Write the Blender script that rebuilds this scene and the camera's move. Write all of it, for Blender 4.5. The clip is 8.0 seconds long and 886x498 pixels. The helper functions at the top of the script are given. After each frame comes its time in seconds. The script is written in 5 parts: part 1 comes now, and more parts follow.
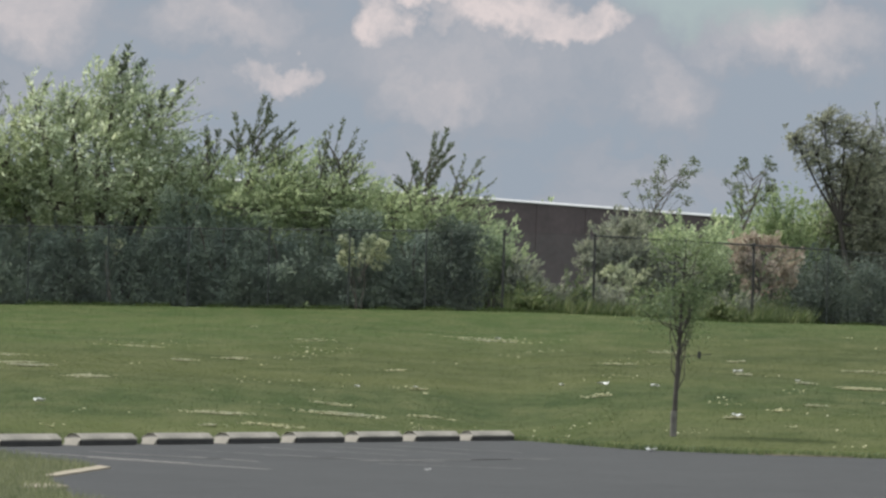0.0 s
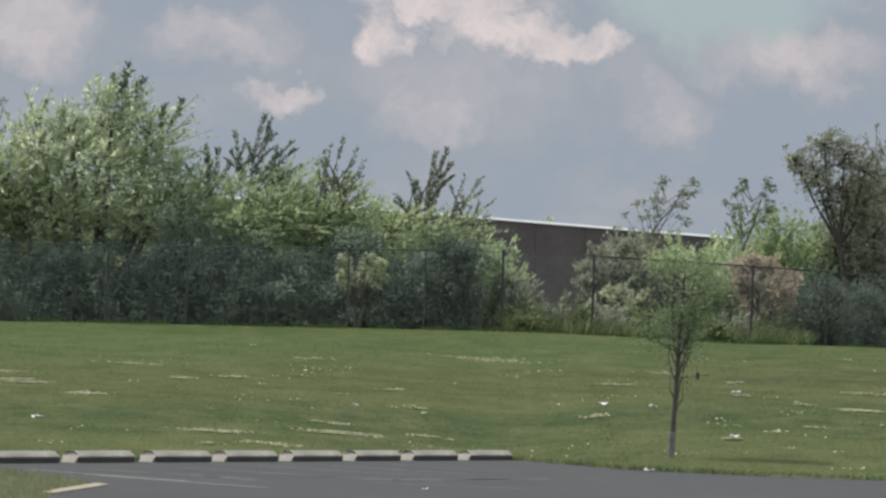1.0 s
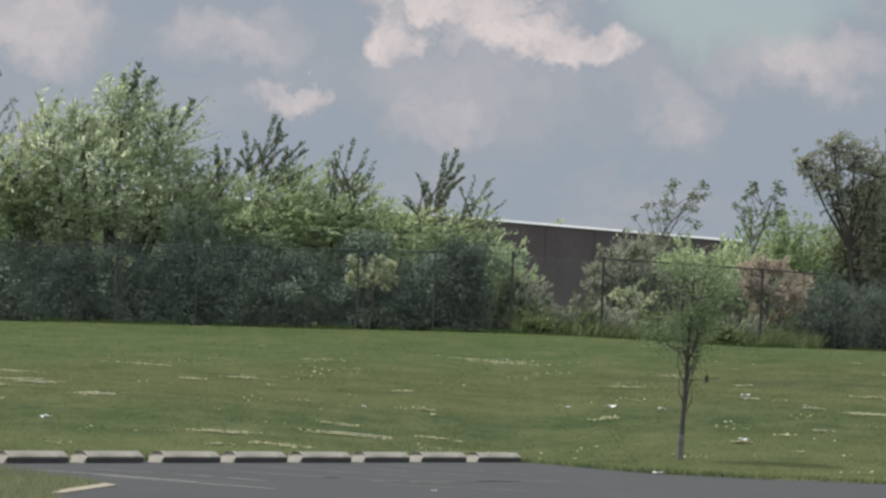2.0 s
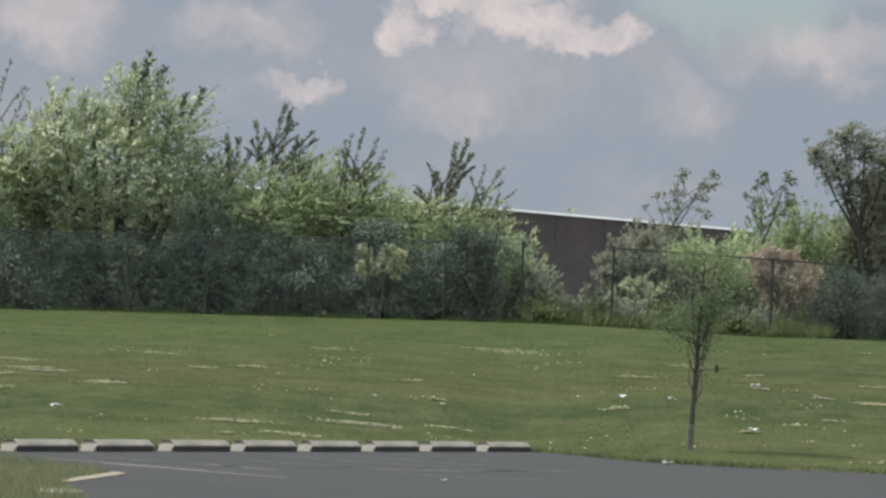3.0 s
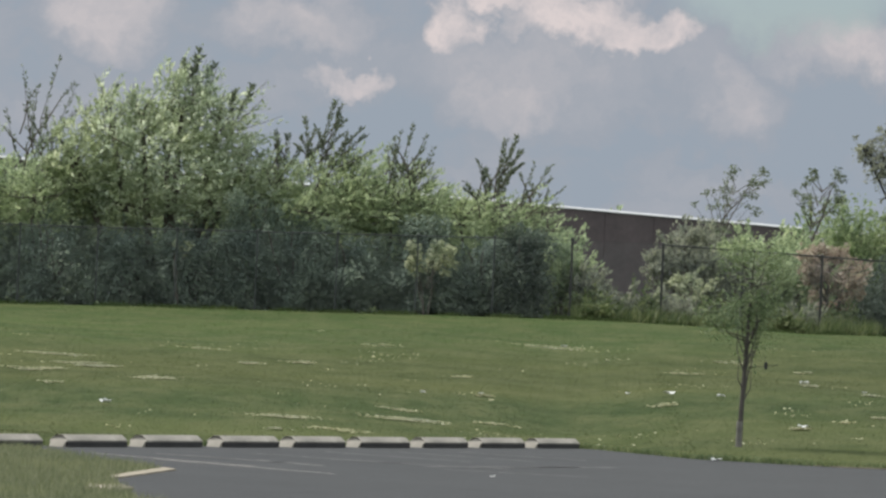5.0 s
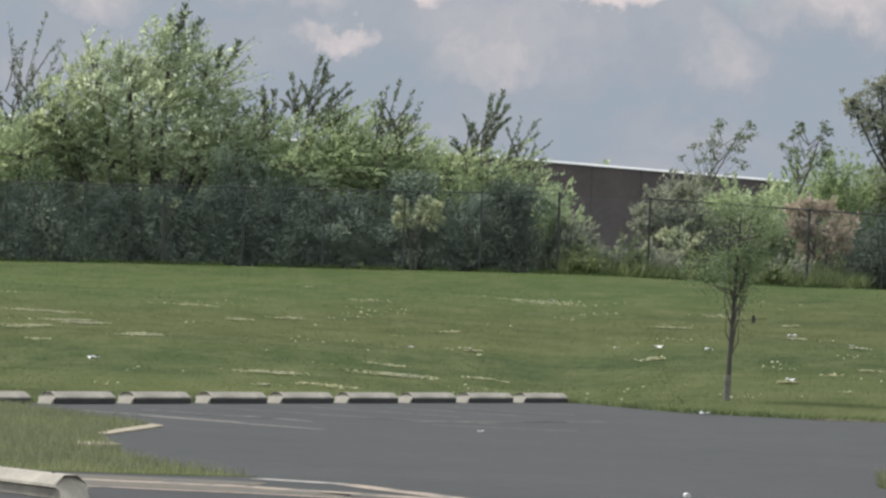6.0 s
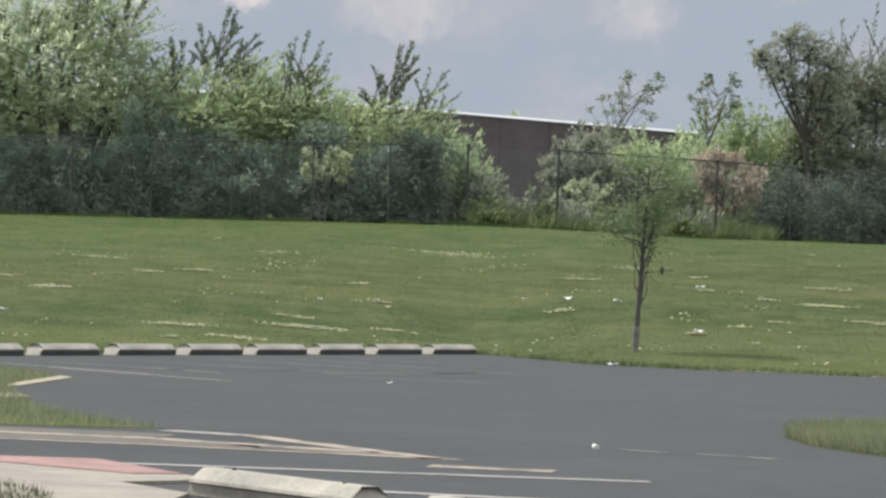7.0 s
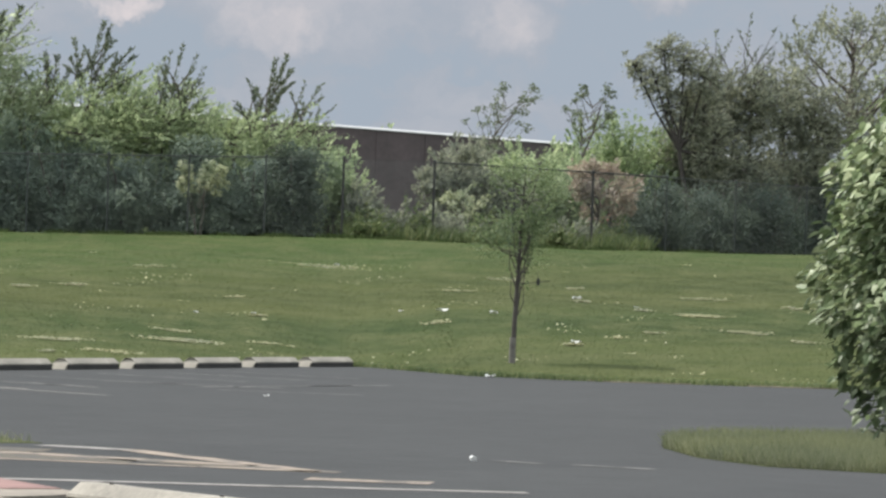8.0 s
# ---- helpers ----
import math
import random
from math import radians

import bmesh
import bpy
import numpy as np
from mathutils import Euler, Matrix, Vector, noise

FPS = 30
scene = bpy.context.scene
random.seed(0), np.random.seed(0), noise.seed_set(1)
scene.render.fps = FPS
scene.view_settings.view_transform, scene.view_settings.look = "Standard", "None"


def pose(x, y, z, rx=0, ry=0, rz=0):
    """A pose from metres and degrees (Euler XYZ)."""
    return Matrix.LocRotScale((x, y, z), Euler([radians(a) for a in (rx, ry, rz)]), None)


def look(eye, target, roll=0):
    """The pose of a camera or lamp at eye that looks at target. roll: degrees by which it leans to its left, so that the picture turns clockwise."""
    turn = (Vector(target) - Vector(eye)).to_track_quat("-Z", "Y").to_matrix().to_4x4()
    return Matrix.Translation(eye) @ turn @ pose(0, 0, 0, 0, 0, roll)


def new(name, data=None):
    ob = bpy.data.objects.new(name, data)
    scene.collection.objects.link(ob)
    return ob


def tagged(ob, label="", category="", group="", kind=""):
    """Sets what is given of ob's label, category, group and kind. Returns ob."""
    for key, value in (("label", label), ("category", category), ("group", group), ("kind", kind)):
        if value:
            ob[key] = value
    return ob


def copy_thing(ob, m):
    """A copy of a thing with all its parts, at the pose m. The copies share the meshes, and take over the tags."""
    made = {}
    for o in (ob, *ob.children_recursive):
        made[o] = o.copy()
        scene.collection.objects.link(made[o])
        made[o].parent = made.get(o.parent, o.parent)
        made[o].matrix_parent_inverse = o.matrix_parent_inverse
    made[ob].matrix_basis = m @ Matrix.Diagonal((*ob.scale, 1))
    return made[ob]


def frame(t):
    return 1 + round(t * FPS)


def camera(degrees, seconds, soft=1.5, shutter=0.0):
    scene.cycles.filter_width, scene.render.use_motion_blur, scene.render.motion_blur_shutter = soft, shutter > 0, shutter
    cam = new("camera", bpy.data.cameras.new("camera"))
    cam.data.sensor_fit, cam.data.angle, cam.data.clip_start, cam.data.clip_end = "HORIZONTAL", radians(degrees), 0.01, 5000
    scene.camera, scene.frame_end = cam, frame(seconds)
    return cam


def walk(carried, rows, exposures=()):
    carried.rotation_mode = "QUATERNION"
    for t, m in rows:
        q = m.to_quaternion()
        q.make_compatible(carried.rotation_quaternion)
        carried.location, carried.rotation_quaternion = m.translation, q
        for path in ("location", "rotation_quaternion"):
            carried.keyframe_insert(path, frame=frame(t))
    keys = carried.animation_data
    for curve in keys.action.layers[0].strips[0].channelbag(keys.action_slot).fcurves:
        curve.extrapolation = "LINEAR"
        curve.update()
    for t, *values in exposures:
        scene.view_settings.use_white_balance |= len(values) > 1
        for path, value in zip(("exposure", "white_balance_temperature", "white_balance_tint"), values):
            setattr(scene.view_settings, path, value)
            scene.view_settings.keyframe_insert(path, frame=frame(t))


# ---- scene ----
# ---- camera and its walk ----
cam = camera(10.66, 8.0, soft=2.65)
EYE = 1.22
# seconds, pitch, roll, yaw in degrees: the camera turns where it stands
ROWS = [
    (0.0, 1.361, -1.777, 0.448),
    (0.1, 1.365, -1.816, 0.549),
    (0.2, 1.370, -1.854, 0.543),
    (0.3, 1.403, -1.893, 0.523),
    (0.4, 1.494, -1.931, 0.612),
    (0.5, 1.613, -1.970, 0.646),
    (0.6, 1.662, -1.998, 0.551),
    (0.8, 1.649, -2.056, 0.478),
    (1.0, 1.595, -2.113, 0.429),
    (1.2, 1.564, -2.178, 0.405),
    (1.5, 1.571, -2.275, 0.365),
    (1.7, 1.616, -2.303, 0.475),
    (2.8, 1.535, -2.461, 0.593),
    (3.0, 1.479, -2.490, 0.659),
    (3.2, 1.466, -2.493, 0.723),
    (3.5, 1.612, -2.498, 0.824),
    (3.8, 1.693, -2.674, 0.896),
    (4.0, 1.579, -2.791, 1.106),
    (4.2, 1.514, -2.760, 1.129),
    (5.3, 1.307, -2.590, 1.262),
    (5.5, 1.194, -2.560, 1.186),
    (5.7, 1.023, -2.465, 1.240),
    (5.8, 0.917, -2.418, 1.240),
    (5.9, 0.858, -2.371, 1.239),
    (6.0, 0.874, -2.324, 1.101),
    (6.2, 0.912, -2.314, 0.857),
    (6.3, 0.918, -2.309, 0.714),
    (6.4, 0.916, -2.304, 0.612),
    (6.5, 0.883, -2.299, 0.563),
    (6.6, 0.861, -2.299, 0.442),
    (6.7, 0.726, -2.300, 0.265),
    (6.8, 0.524, -2.300, 0.184),
    (6.9, 0.326, -2.300, 0.034),
    (7.0, 0.334, -2.300, 0.000),
    (7.1, 0.552, -2.318, -0.014),
    (7.2, 0.844, -2.337, -0.157),
    (7.3, 1.043, -2.355, -0.879),
    (7.4, 1.070, -2.373, -1.540),
    (7.5, 0.948, -2.392, -1.570),
    (7.6, 0.947, -2.296, -1.501),
    (7.7, 0.880, -2.201, -1.495),
    (7.8, 0.786, -2.106, -1.483),
    (7.9, 0.699, -2.010, -1.498),
    (8.0, 0.536, -1.915, -1.492),
]
walk(cam, [(t, pose(0, 0, EYE, 90 + p, r, y)) for t, p, r, y in ROWS], [(0.0, 0.12), (1.5, 0.08), (4.0, 0.06), (5.5, 0.14), (6.0, 0.20), (6.5, 0.24), (7.0, 0.39), (7.5, 0.27), (8.0, 0.34)])

# ---- world, sun ----
SUN_AZ = math.atan2(-0.89, 0.45)      # bearing from +Y towards +X
SUN_EL = radians(54)
world = bpy.data.worlds.new("sky")
scene.world = world
world.use_nodes = True


def build_sky():
    nt = world.node_tree
    nt.nodes.clear()
    N, L = nt.nodes.new, nt.links.new
    out = N("ShaderNodeOutputWorld")
    sky = N("ShaderNodeTexSky")
    sky.sky_type = "NISHITA"
    sky.sun_disc = False
    sky.sun_elevation = SUN_EL
    sky.sun_rotation = SUN_AZ
    clear = N("ShaderNodeBackground")
    clear.inputs[1].default_value = 0.085
    L(sky.outputs[0], clear.inputs[0])
    co = N("ShaderNodeTexCoord").outputs["Generated"]

    def math_node(op, a, b=None, clamp=False):
        n = N("ShaderNodeMath")
        n.operation, n.use_clamp = op, clamp
        for i, v in enumerate((a, b)):
            if v is None:
                continue
            if isinstance(v, (int, float)):
                n.inputs[i].default_value = v
            else:
                L(v, n.inputs[i])
        return n.outputs[0]

    def noise_node(vec, scale, detail, rough=0.55):
        n = N("ShaderNodeTexNoise")
        n.inputs["Scale"].default_value = scale
        n.inputs["Detail"].default_value = detail
        n.inputs["Roughness"].default_value = rough
        L(vec, n.inputs["Vector"])
        return n

    # billowed direction: the clouds' edges
    warp = noise_node(co, 70, 6, 0.6)
    sub = N("ShaderNodeVectorMath")
    sub.operation = "SUBTRACT"
    L(warp.outputs["Color"], sub.inputs[0])
    sub.inputs[1].default_value = (0.5, 0.5, 0.5)
    scl = N("ShaderNodeVectorMath")
    scl.operation = "SCALE"
    L(sub.outputs[0], scl.inputs[0])
    scl.inputs["Scale"].default_value = 0.026
    add = N("ShaderNodeVectorMath")
    add.operation = "ADD"
    L(co, add.inputs[0])
    L(scl.outputs[0], add.inputs[1])
    bent = add.outputs[0]

    def cloud(x, z, rx, rz, soft, gain):
        """Soft mask of one cloud at bearing x and height z."""
        m = N("ShaderNodeVectorMath")
        m.operation = "SUBTRACT"
        L(bent, m.inputs[0])
        m.inputs[1].default_value = (x, 1.0, z)
        d = N("ShaderNodeVectorMath")
        d.operation = "MULTIPLY"
        L(m.outputs[0], d.inputs[0])
        d.inputs[1].default_value = (1 / rx, 0.6, 1 / rz)
        ln = N("ShaderNodeVectorMath")
        ln.operation = "LENGTH"
        L(d.outputs[0], ln.inputs[0])
        r = N("ShaderNodeMapRange")
        r.interpolation_type = "SMOOTHSTEP"
        L(ln.outputs["Value"], r.inputs["Value"])
        r.inputs["From Min"].default_value = 1.0 + soft
        r.inputs["From Max"].default_value = 1.0 - soft
        r.inputs["To Min"].default_value = 0.0
        r.inputs["To Max"].default_value = gain
        return r.outputs[0]

    def flattened(vec):
        n = N("ShaderNodeVectorMath")
        n.operation = "MULTIPLY"
        L(vec, n.inputs[0])
        n.inputs[1].default_value = (1.0, 1.0, 2.6)
        return n.outputs[0]

    big = noise_node(flattened(co), 9, 5)
    mid = noise_node(flattened(bent), 26, 6)
    cover = math_node("ADD", math_node("MULTIPLY", big.outputs[0], 0.7), math_node("MULTIPLY", mid.outputs[0], 0.5))
    bright = math_node("MULTIPLY", math_node("SUBTRACT", mid.outputs[0], 0.42), 0.8, clamp=True)
    puff = noise_node(bent, 85, 7, 0.62)
    texture = math_node("ADD", math_node("MULTIPLY", puff.outputs[0], 2.0), 0.0)
    for args in CLOUDS:
        bright = math_node("MAXIMUM", bright, math_node("MULTIPLY", cloud(*args), texture))
    ramp = N("ShaderNodeValToRGB")
    e = ramp.color_ramp.elements
    e[0].position, e[0].color = 0.0, (0.300, 0.347, 0.408, 1)
    e[1].position, e[1].color = 1.0, (0.66, 0.59, 0.585, 1)
    low_e = e.new(0.10)
    low_e.color = (0.322, 0.353, 0.404, 1)
    mid_e = e.new(0.45)
    mid_e.color = (0.445, 0.438, 0.465, 1)
    L(bright, ramp.inputs[0])
    grey = N("ShaderNodeBackground")
    white = N("ShaderNodeMix")
    white.data_type = "RGBA"
    white.inputs[7].default_value = (0.345, 0.366, 0.372, 1)
    L(ramp.outputs[0], white.inputs[6])
    L(white.outputs[2], grey.inputs[0])
    # added fill: the unseen cloud above the view is brightened and whitened to lift shade
    sep = N("ShaderNodeSeparateXYZ")
    L(co, sep.inputs[0])
    high = N("ShaderNodeMapRange")
    L(sep.outputs[2], high.inputs["Value"])
    high.inputs["From Min"].default_value, high.inputs["From Max"].default_value = 0.11, 0.36
    high.inputs["To Min"].default_value, high.inputs["To Max"].default_value = 1.0, 3.6
    L(high.outputs[0], grey.inputs[1])
    whiter = N("ShaderNodeMapRange")
    L(sep.outputs[2], whiter.inputs["Value"])
    whiter.inputs["From Min"].default_value, whiter.inputs["From Max"].default_value = 0.11, 0.36
    whiter.inputs["To Max"].default_value = 0.85
    L(whiter.outputs[0], white.inputs[0])
    mask = N("ShaderNodeMapRange")
    L(cover, mask.inputs["Value"])
    mask.inputs["From Min"].default_value = 0.28
    mask.inputs["From Max"].default_value = 0.48
    blue = cloud(0.0490, 0.0835, 0.0215, 0.0105, 0.5, 1.0)
    bright = math_node("SUBTRACT", bright, math_node("MULTIPLY", blue, 0.45), clamp=True)
    hole = math_node("SUBTRACT", mask.outputs[0], blue, clamp=True)
    cov = math_node("MAXIMUM", math_node("MAXIMUM", hole, math_node("MULTIPLY", bright, 1.2, clamp=True)), math_node("SUBTRACT", 0.78, math_node("MULTIPLY", blue, 0.6)))
    mix = N("ShaderNodeMixShader")
    L(cov, mix.inputs[0])
    L(clear.outputs[0], mix.inputs[1])
    L(grey.outputs[0], mix.inputs[2])
    L(mix.outputs[0], out.inputs[0])


# bearing, height, half width, half height, softness, brightness
CLOUDS = [(-0.0233, 0.0713, 0.0065, 0.0065, 0.45, 0.92),
          (0.0022, 0.0742, 0.0137, 0.0055, 0.50, 0.92),
          (-0.0076, 0.0805, 0.0190, 0.0045, 0.40, 0.85),
          (0.0195, 0.0719, 0.0113, 0.0048, 0.35, 0.80),
          (0.0010, 0.0900, 0.0280, 0.0060, 0.50, 0.85),
          (0.0630, 0.0700, 0.0170, 0.0060, 0.70, 0.56),
          (-0.0448, 0.0596, 0.0101, 0.0031, 0.40, 0.66),
          (-0.0577, 0.0701, 0.0150, 0.0055, 0.75, 0.48),
          (-0.0973, 0.0720, 0.0110, 0.0080, 0.70, 0.54),
          (-0.0113, 0.0564, 0.0131, 0.0054, 0.70, 0.42),
          (0.0373, 0.0590, 0.0083, 0.0083, 0.70, 0.36),
          (-0.0057, 0.0631, 0.0226, 0.0083, 0.80, 0.34)]
build_sky()
sun = new("sun", bpy.data.lights.new("sun", "SUN"))
sun.data.energy, sun.data.angle, sun.data.color = 4.0, radians(0.6), (1.0, 0.96, 0.91)
sun_from = Vector((math.sin(SUN_AZ) * math.cos(SUN_EL), math.cos(SUN_AZ) * math.cos(SUN_EL), math.sin(SUN_EL)))
sun.matrix_world = look(sun_from * 50, (0, 0, 0))


# ---- materials ----
def material(name, build):
    m = bpy.data.materials.new(name)
    m.use_nodes = True
    nt = m.node_tree
    p = nt.nodes["Principled BSDF"]
    build(nt, p)
    return m


def coords(nt, scale=(1, 1, 1), kind="Object"):
    t = nt.nodes.new("ShaderNodeTexCoord")
    m = nt.nodes.new("ShaderNodeMapping")
    m.inputs["Scale"].default_value = scale
    nt.links.new(t.outputs[kind], m.inputs[0])
    return m.outputs[0]


def tex_noise(nt, vec, scale, detail=4, rough=0.6):
    n = nt.nodes.new("ShaderNodeTexNoise")
    n.inputs["Scale"].default_value, n.inputs["Detail"].default_value = scale, detail
    n.inputs["Roughness"].default_value = rough
    nt.links.new(vec, n.inputs["Vector"])
    return n.outputs[0]


def ramp_of(nt, fac, stops):
    r = nt.nodes.new("ShaderNodeValToRGB")
    e = r.color_ramp.elements
    while len(e) < len(stops):
        e.new(0.5)
    for el, (pos, col) in zip(e, stops):
        el.position, el.color = pos, (*col, 1)
    nt.links.new(fac, r.inputs[0])
    return r.outputs[0]


def mix_col(nt, fac, a, b, mode="MIX"):
    m = nt.nodes.new("ShaderNodeMix")
    m.data_type, m.blend_type = "RGBA", mode
    for v, k in ((fac, 0), (a, 6), (b, 7)):
        if isinstance(v, (int, float)):
            m.inputs[k].default_value = v
        elif isinstance(v, tuple):
            m.inputs[k].default_value = (*v, 1)
        else:
            nt.links.new(v, m.inputs[k])
    return m.outputs[2]


def bump(nt, p, height, strength, distance):
    b = nt.nodes.new("ShaderNodeBump")
    b.inputs["Strength"].default_value, b.inputs["Distance"].default_value = strength, distance
    nt.links.new(height, b.inputs["Height"])
    nt.links.new(b.outputs[0], p.inputs["Normal"])


def plain(name, col, rough=0.7, metal=0.0, vary=0.25, scale=6.0):
    """A painted, cast or worn surface with grain and stains."""
    def build(nt, p):
        v = coords(nt)
        big, fine = tex_noise(nt, v, scale, 5), tex_noise(nt, v, scale * 12, 3)
        dark = tuple(c * (1 - vary) for c in col)
        light = tuple(min(1, c * (1 + vary)) for c in col)
        c1 = ramp_of(nt, big, [(0.3, dark), (0.7, light)])
        c2 = ramp_of(nt, fine, [(0.3, (0.82,) * 3), (0.7, (1.1,) * 3)])
        nt.links.new(mix_col(nt, 1.0, c1, c2, "MULTIPLY"), p.inputs["Base Color"])
        p.inputs["Roughness"].default_value, p.inputs["Metallic"].default_value = rough, metal
        bump(nt, p, fine, 0.3, 0.01)
    return material(name, build)


def asphalt_build(nt, p):
    v = coords(nt)
    big, mid, fine = tex_noise(nt, v, 0.25, 5), tex_noise(nt, v, 2.2, 5), tex_noise(nt, v, 60, 3)
    c1 = ramp_of(nt, big, [(0.3, (0.0385, 0.0395, 0.0405)), (0.7, (0.0470, 0.0480, 0.0488))])
    c2 = ramp_of(nt, mid, [(0.3, (0.88,) * 3), (0.7, (1.10,) * 3)])
    c3 = ramp_of(nt, fine, [(0.3, (0.75,) * 3), (0.75, (1.25,) * 3)])
    c = mix_col(nt, 1.0, mix_col(nt, 1.0, c1, c2, "MULTIPLY"), c3, "MULTIPLY")
    nt.links.new(c, p.inputs["Base Color"])
    p.inputs["Roughness"].default_value = 0.9
    p.inputs["Specular IOR Level"].default_value = 0.12
    bump(nt, p, fine, 0.5, 0.01)


def lawn_zone(nt):
    """Tones across the slope: pale verge, a darker green band at its foot, yellower mid-slope, fresh green top."""
    sep = nt.nodes.new("ShaderNodeSeparateXYZ")
    nt.links.new(coords(nt), sep.inputs[0])
    total = sep.outputs[1]
    for src, k in ((sep.outputs[0], -0.7), (tex_noise(nt, coords(nt, (0.10, 0.22, 1.0)), 1.0, 5, 0.65), 9.0)):
        m = nt.nodes.new("ShaderNodeMath")
        m.operation = "MULTIPLY_ADD"
        m.inputs[1].default_value = k
        nt.links.new(src, m.inputs[0])
        nt.links.new(total, m.inputs[2])
        total = m.outputs[0]
    r = nt.nodes.new("ShaderNodeMapRange")
    r.inputs["From Min"].default_value, r.inputs["From Max"].default_value = 70.0, 130.0
    nt.links.new(total, r.inputs["Value"])
    return ramp_of(nt, r.outputs[0], [(0.06, (1.08, 1.00, 0.98)), (0.20, (1.00, 0.96, 0.92)), (0.27, (0.68, 0.76, 0.70)), (0.33, (0.70, 0.77, 0.72)),
                                      (0.40, (1.04, 0.93, 0.92)), (0.58, (1.02, 0.94, 0.90)), (0.72, (0.86, 0.96, 0.83)), (0.95, (0.86, 0.98, 0.84))])


def turf_colour(nt, v):
    """Mown turf: green, with yellowed and pale strawy bands along the mowing."""
    big = tex_noise(nt, v, 0.09, 4)
    patch_v = coords(nt, (0.9, 0.5, 1.0))
    patch = tex_noise(nt, patch_v, 1.1, 7, 0.7)
    fine = tex_noise(nt, v, 7, 4, 0.7)
    c1 = ramp_of(nt, big, [(0.3, (0.039, 0.054, 0.020)), (0.7, (0.052, 0.068, 0.0265))])
    band = tex_noise(nt, coords(nt, (0.05, 0.22, 1.0)), 1.0, 4, 0.6)
    c1 = mix_col(nt, 1.0, c1, ramp_of(nt, band, [(0.35, (0.78, 0.83, 0.84)), (0.65, (1.2, 1.14, 1.12))]), "MULTIPLY")
    c2 = ramp_of(nt, fine, [(0.3, (0.75, 0.78, 0.75)), (0.7, (1.2, 1.18, 1.1))])
    green = mix_col(nt, 1.0, mix_col(nt, 1.0, c1, c2, "MULTIPLY"), lawn_zone(nt), "MULTIPLY")
    fac = ramp_of(nt, patch, [(0.42, (0, 0, 0)), (0.66, (0.8, 0.8, 0.8))])
    return mix_col(nt, fac, green, (0.076, 0.083, 0.036)), fine


def turf_build(nt, p):
    c, fine = turf_colour(nt, coords(nt))
    nt.links.new(c, p.inputs["Base Color"])
    p.inputs["Roughness"].default_value = 0.95
    p.inputs["Specular IOR Level"].default_value = 0.05
    bump(nt, p, fine, 0.6, 0.05)


def leaf(name, cols, trans=0.35, rough=0.55, mown=False):
    """Leaves whose colour differs from leaf to leaf, and let some light through."""
    def build(nt, p):
        g = nt.nodes.new("ShaderNodeNewGeometry")
        v = coords(nt)
        spread = tex_noise(nt, v, 0.7, 3)
        c = ramp_of(nt, g.outputs["Random Per Island"], [(i / (len(cols) - 1), q) for i, q in enumerate(cols)])
        c2 = ramp_of(nt, spread, [(0.3, (0.72, 0.76, 0.8)), (0.7, (1.15, 1.12, 1.0))])
        c = mix_col(nt, 1.0, c, c2, "MULTIPLY")
        if mown:
            band = tex_noise(nt, coords(nt, (0.05, 0.22, 1.0)), 1.0, 4, 0.6)
            c = mix_col(nt, 1.0, c, ramp_of(nt, band, [(0.34, (0.84, 0.88, 0.92)), (0.66, (1.12, 1.08, 1.06))]), "MULTIPLY")
            dry = ramp_of(nt, tex_noise(nt, coords(nt, (0.5, 0.9, 1.0)), 0.8, 6, 0.7), [(0.5, (0, 0, 0)), (0.72, (0.35, 0.35, 0.35))])
            c = mix_col(nt, 1.0, mix_col(nt, dry, c, (0.072, 0.079, 0.040)), lawn_zone(nt), "MULTIPLY")
        nt.links.new(c, p.inputs["Base Color"])
        p.inputs["Roughness"].default_value = rough
        p.inputs["Specular IOR Level"].default_value = 0.2
        tr = nt.nodes.new("ShaderNodeBsdfTranslucent")
        nt.links.new(c, tr.inputs[0])
        mx = nt.nodes.new("ShaderNodeMixShader")
        mx.inputs[0].default_value = trans
        nt.links.new(p.outputs[0], mx.inputs[1])
        nt.links.new(tr.outputs[0], mx.inputs[2])
        nt.links.new(mx.outputs[0], nt.nodes["Material Output"].inputs[0])
    return material(name, build)


def paint_build(col, wear):
    def build(nt, p):
        v = coords(nt)
        n1, n2 = tex_noise(nt, v, 3.0, 6, 0.7), tex_noise(nt, v, 14, 4, 0.7)
        gone = ramp_of(nt, n1, [(wear - 0.08, (0, 0, 0)), (wear + 0.08, (1, 1, 1))])
        worn = mix_col(nt, gone, col, (0.078, 0.076, 0.073))
        nt.links.new(mix_col(nt, 1.0, worn, ramp_of(nt, n2, [(0.3, (0.75,) * 3), (0.7, (1.15,) * 3)]), "MULTIPLY"), p.inputs["Base Color"])
        p.inputs["Roughness"].default_value = 0.85
        p.inputs["Specular IOR Level"].default_value = 0.15
    return build


ASPHALT = material("asphalt", asphalt_build)
TURF = material("turf", turf_build)
BLADE = leaf("grass_blade", [(0.047, 0.065, 0.024), (0.053, 0.070, 0.029), (0.063, 0.077, 0.036)], 0.6, 0.8, True)
LONG_GRASS = leaf("long_grass", [(0.135, 0.152, 0.085), (0.175, 0.190, 0.110), (0.25, 0.255, 0.17)], 0.5, 0.8)
WEED = leaf("weed", [(0.079, 0.111, 0.048), (0.13, 0.168, 0.072), (0.218, 0.24, 0.122)], 0.3)
STRAW = leaf("straw", [(0.22, 0.22, 0.13), (0.31, 0.305, 0.195), (0.43, 0.42, 0.30)], 0.15, 0.8)
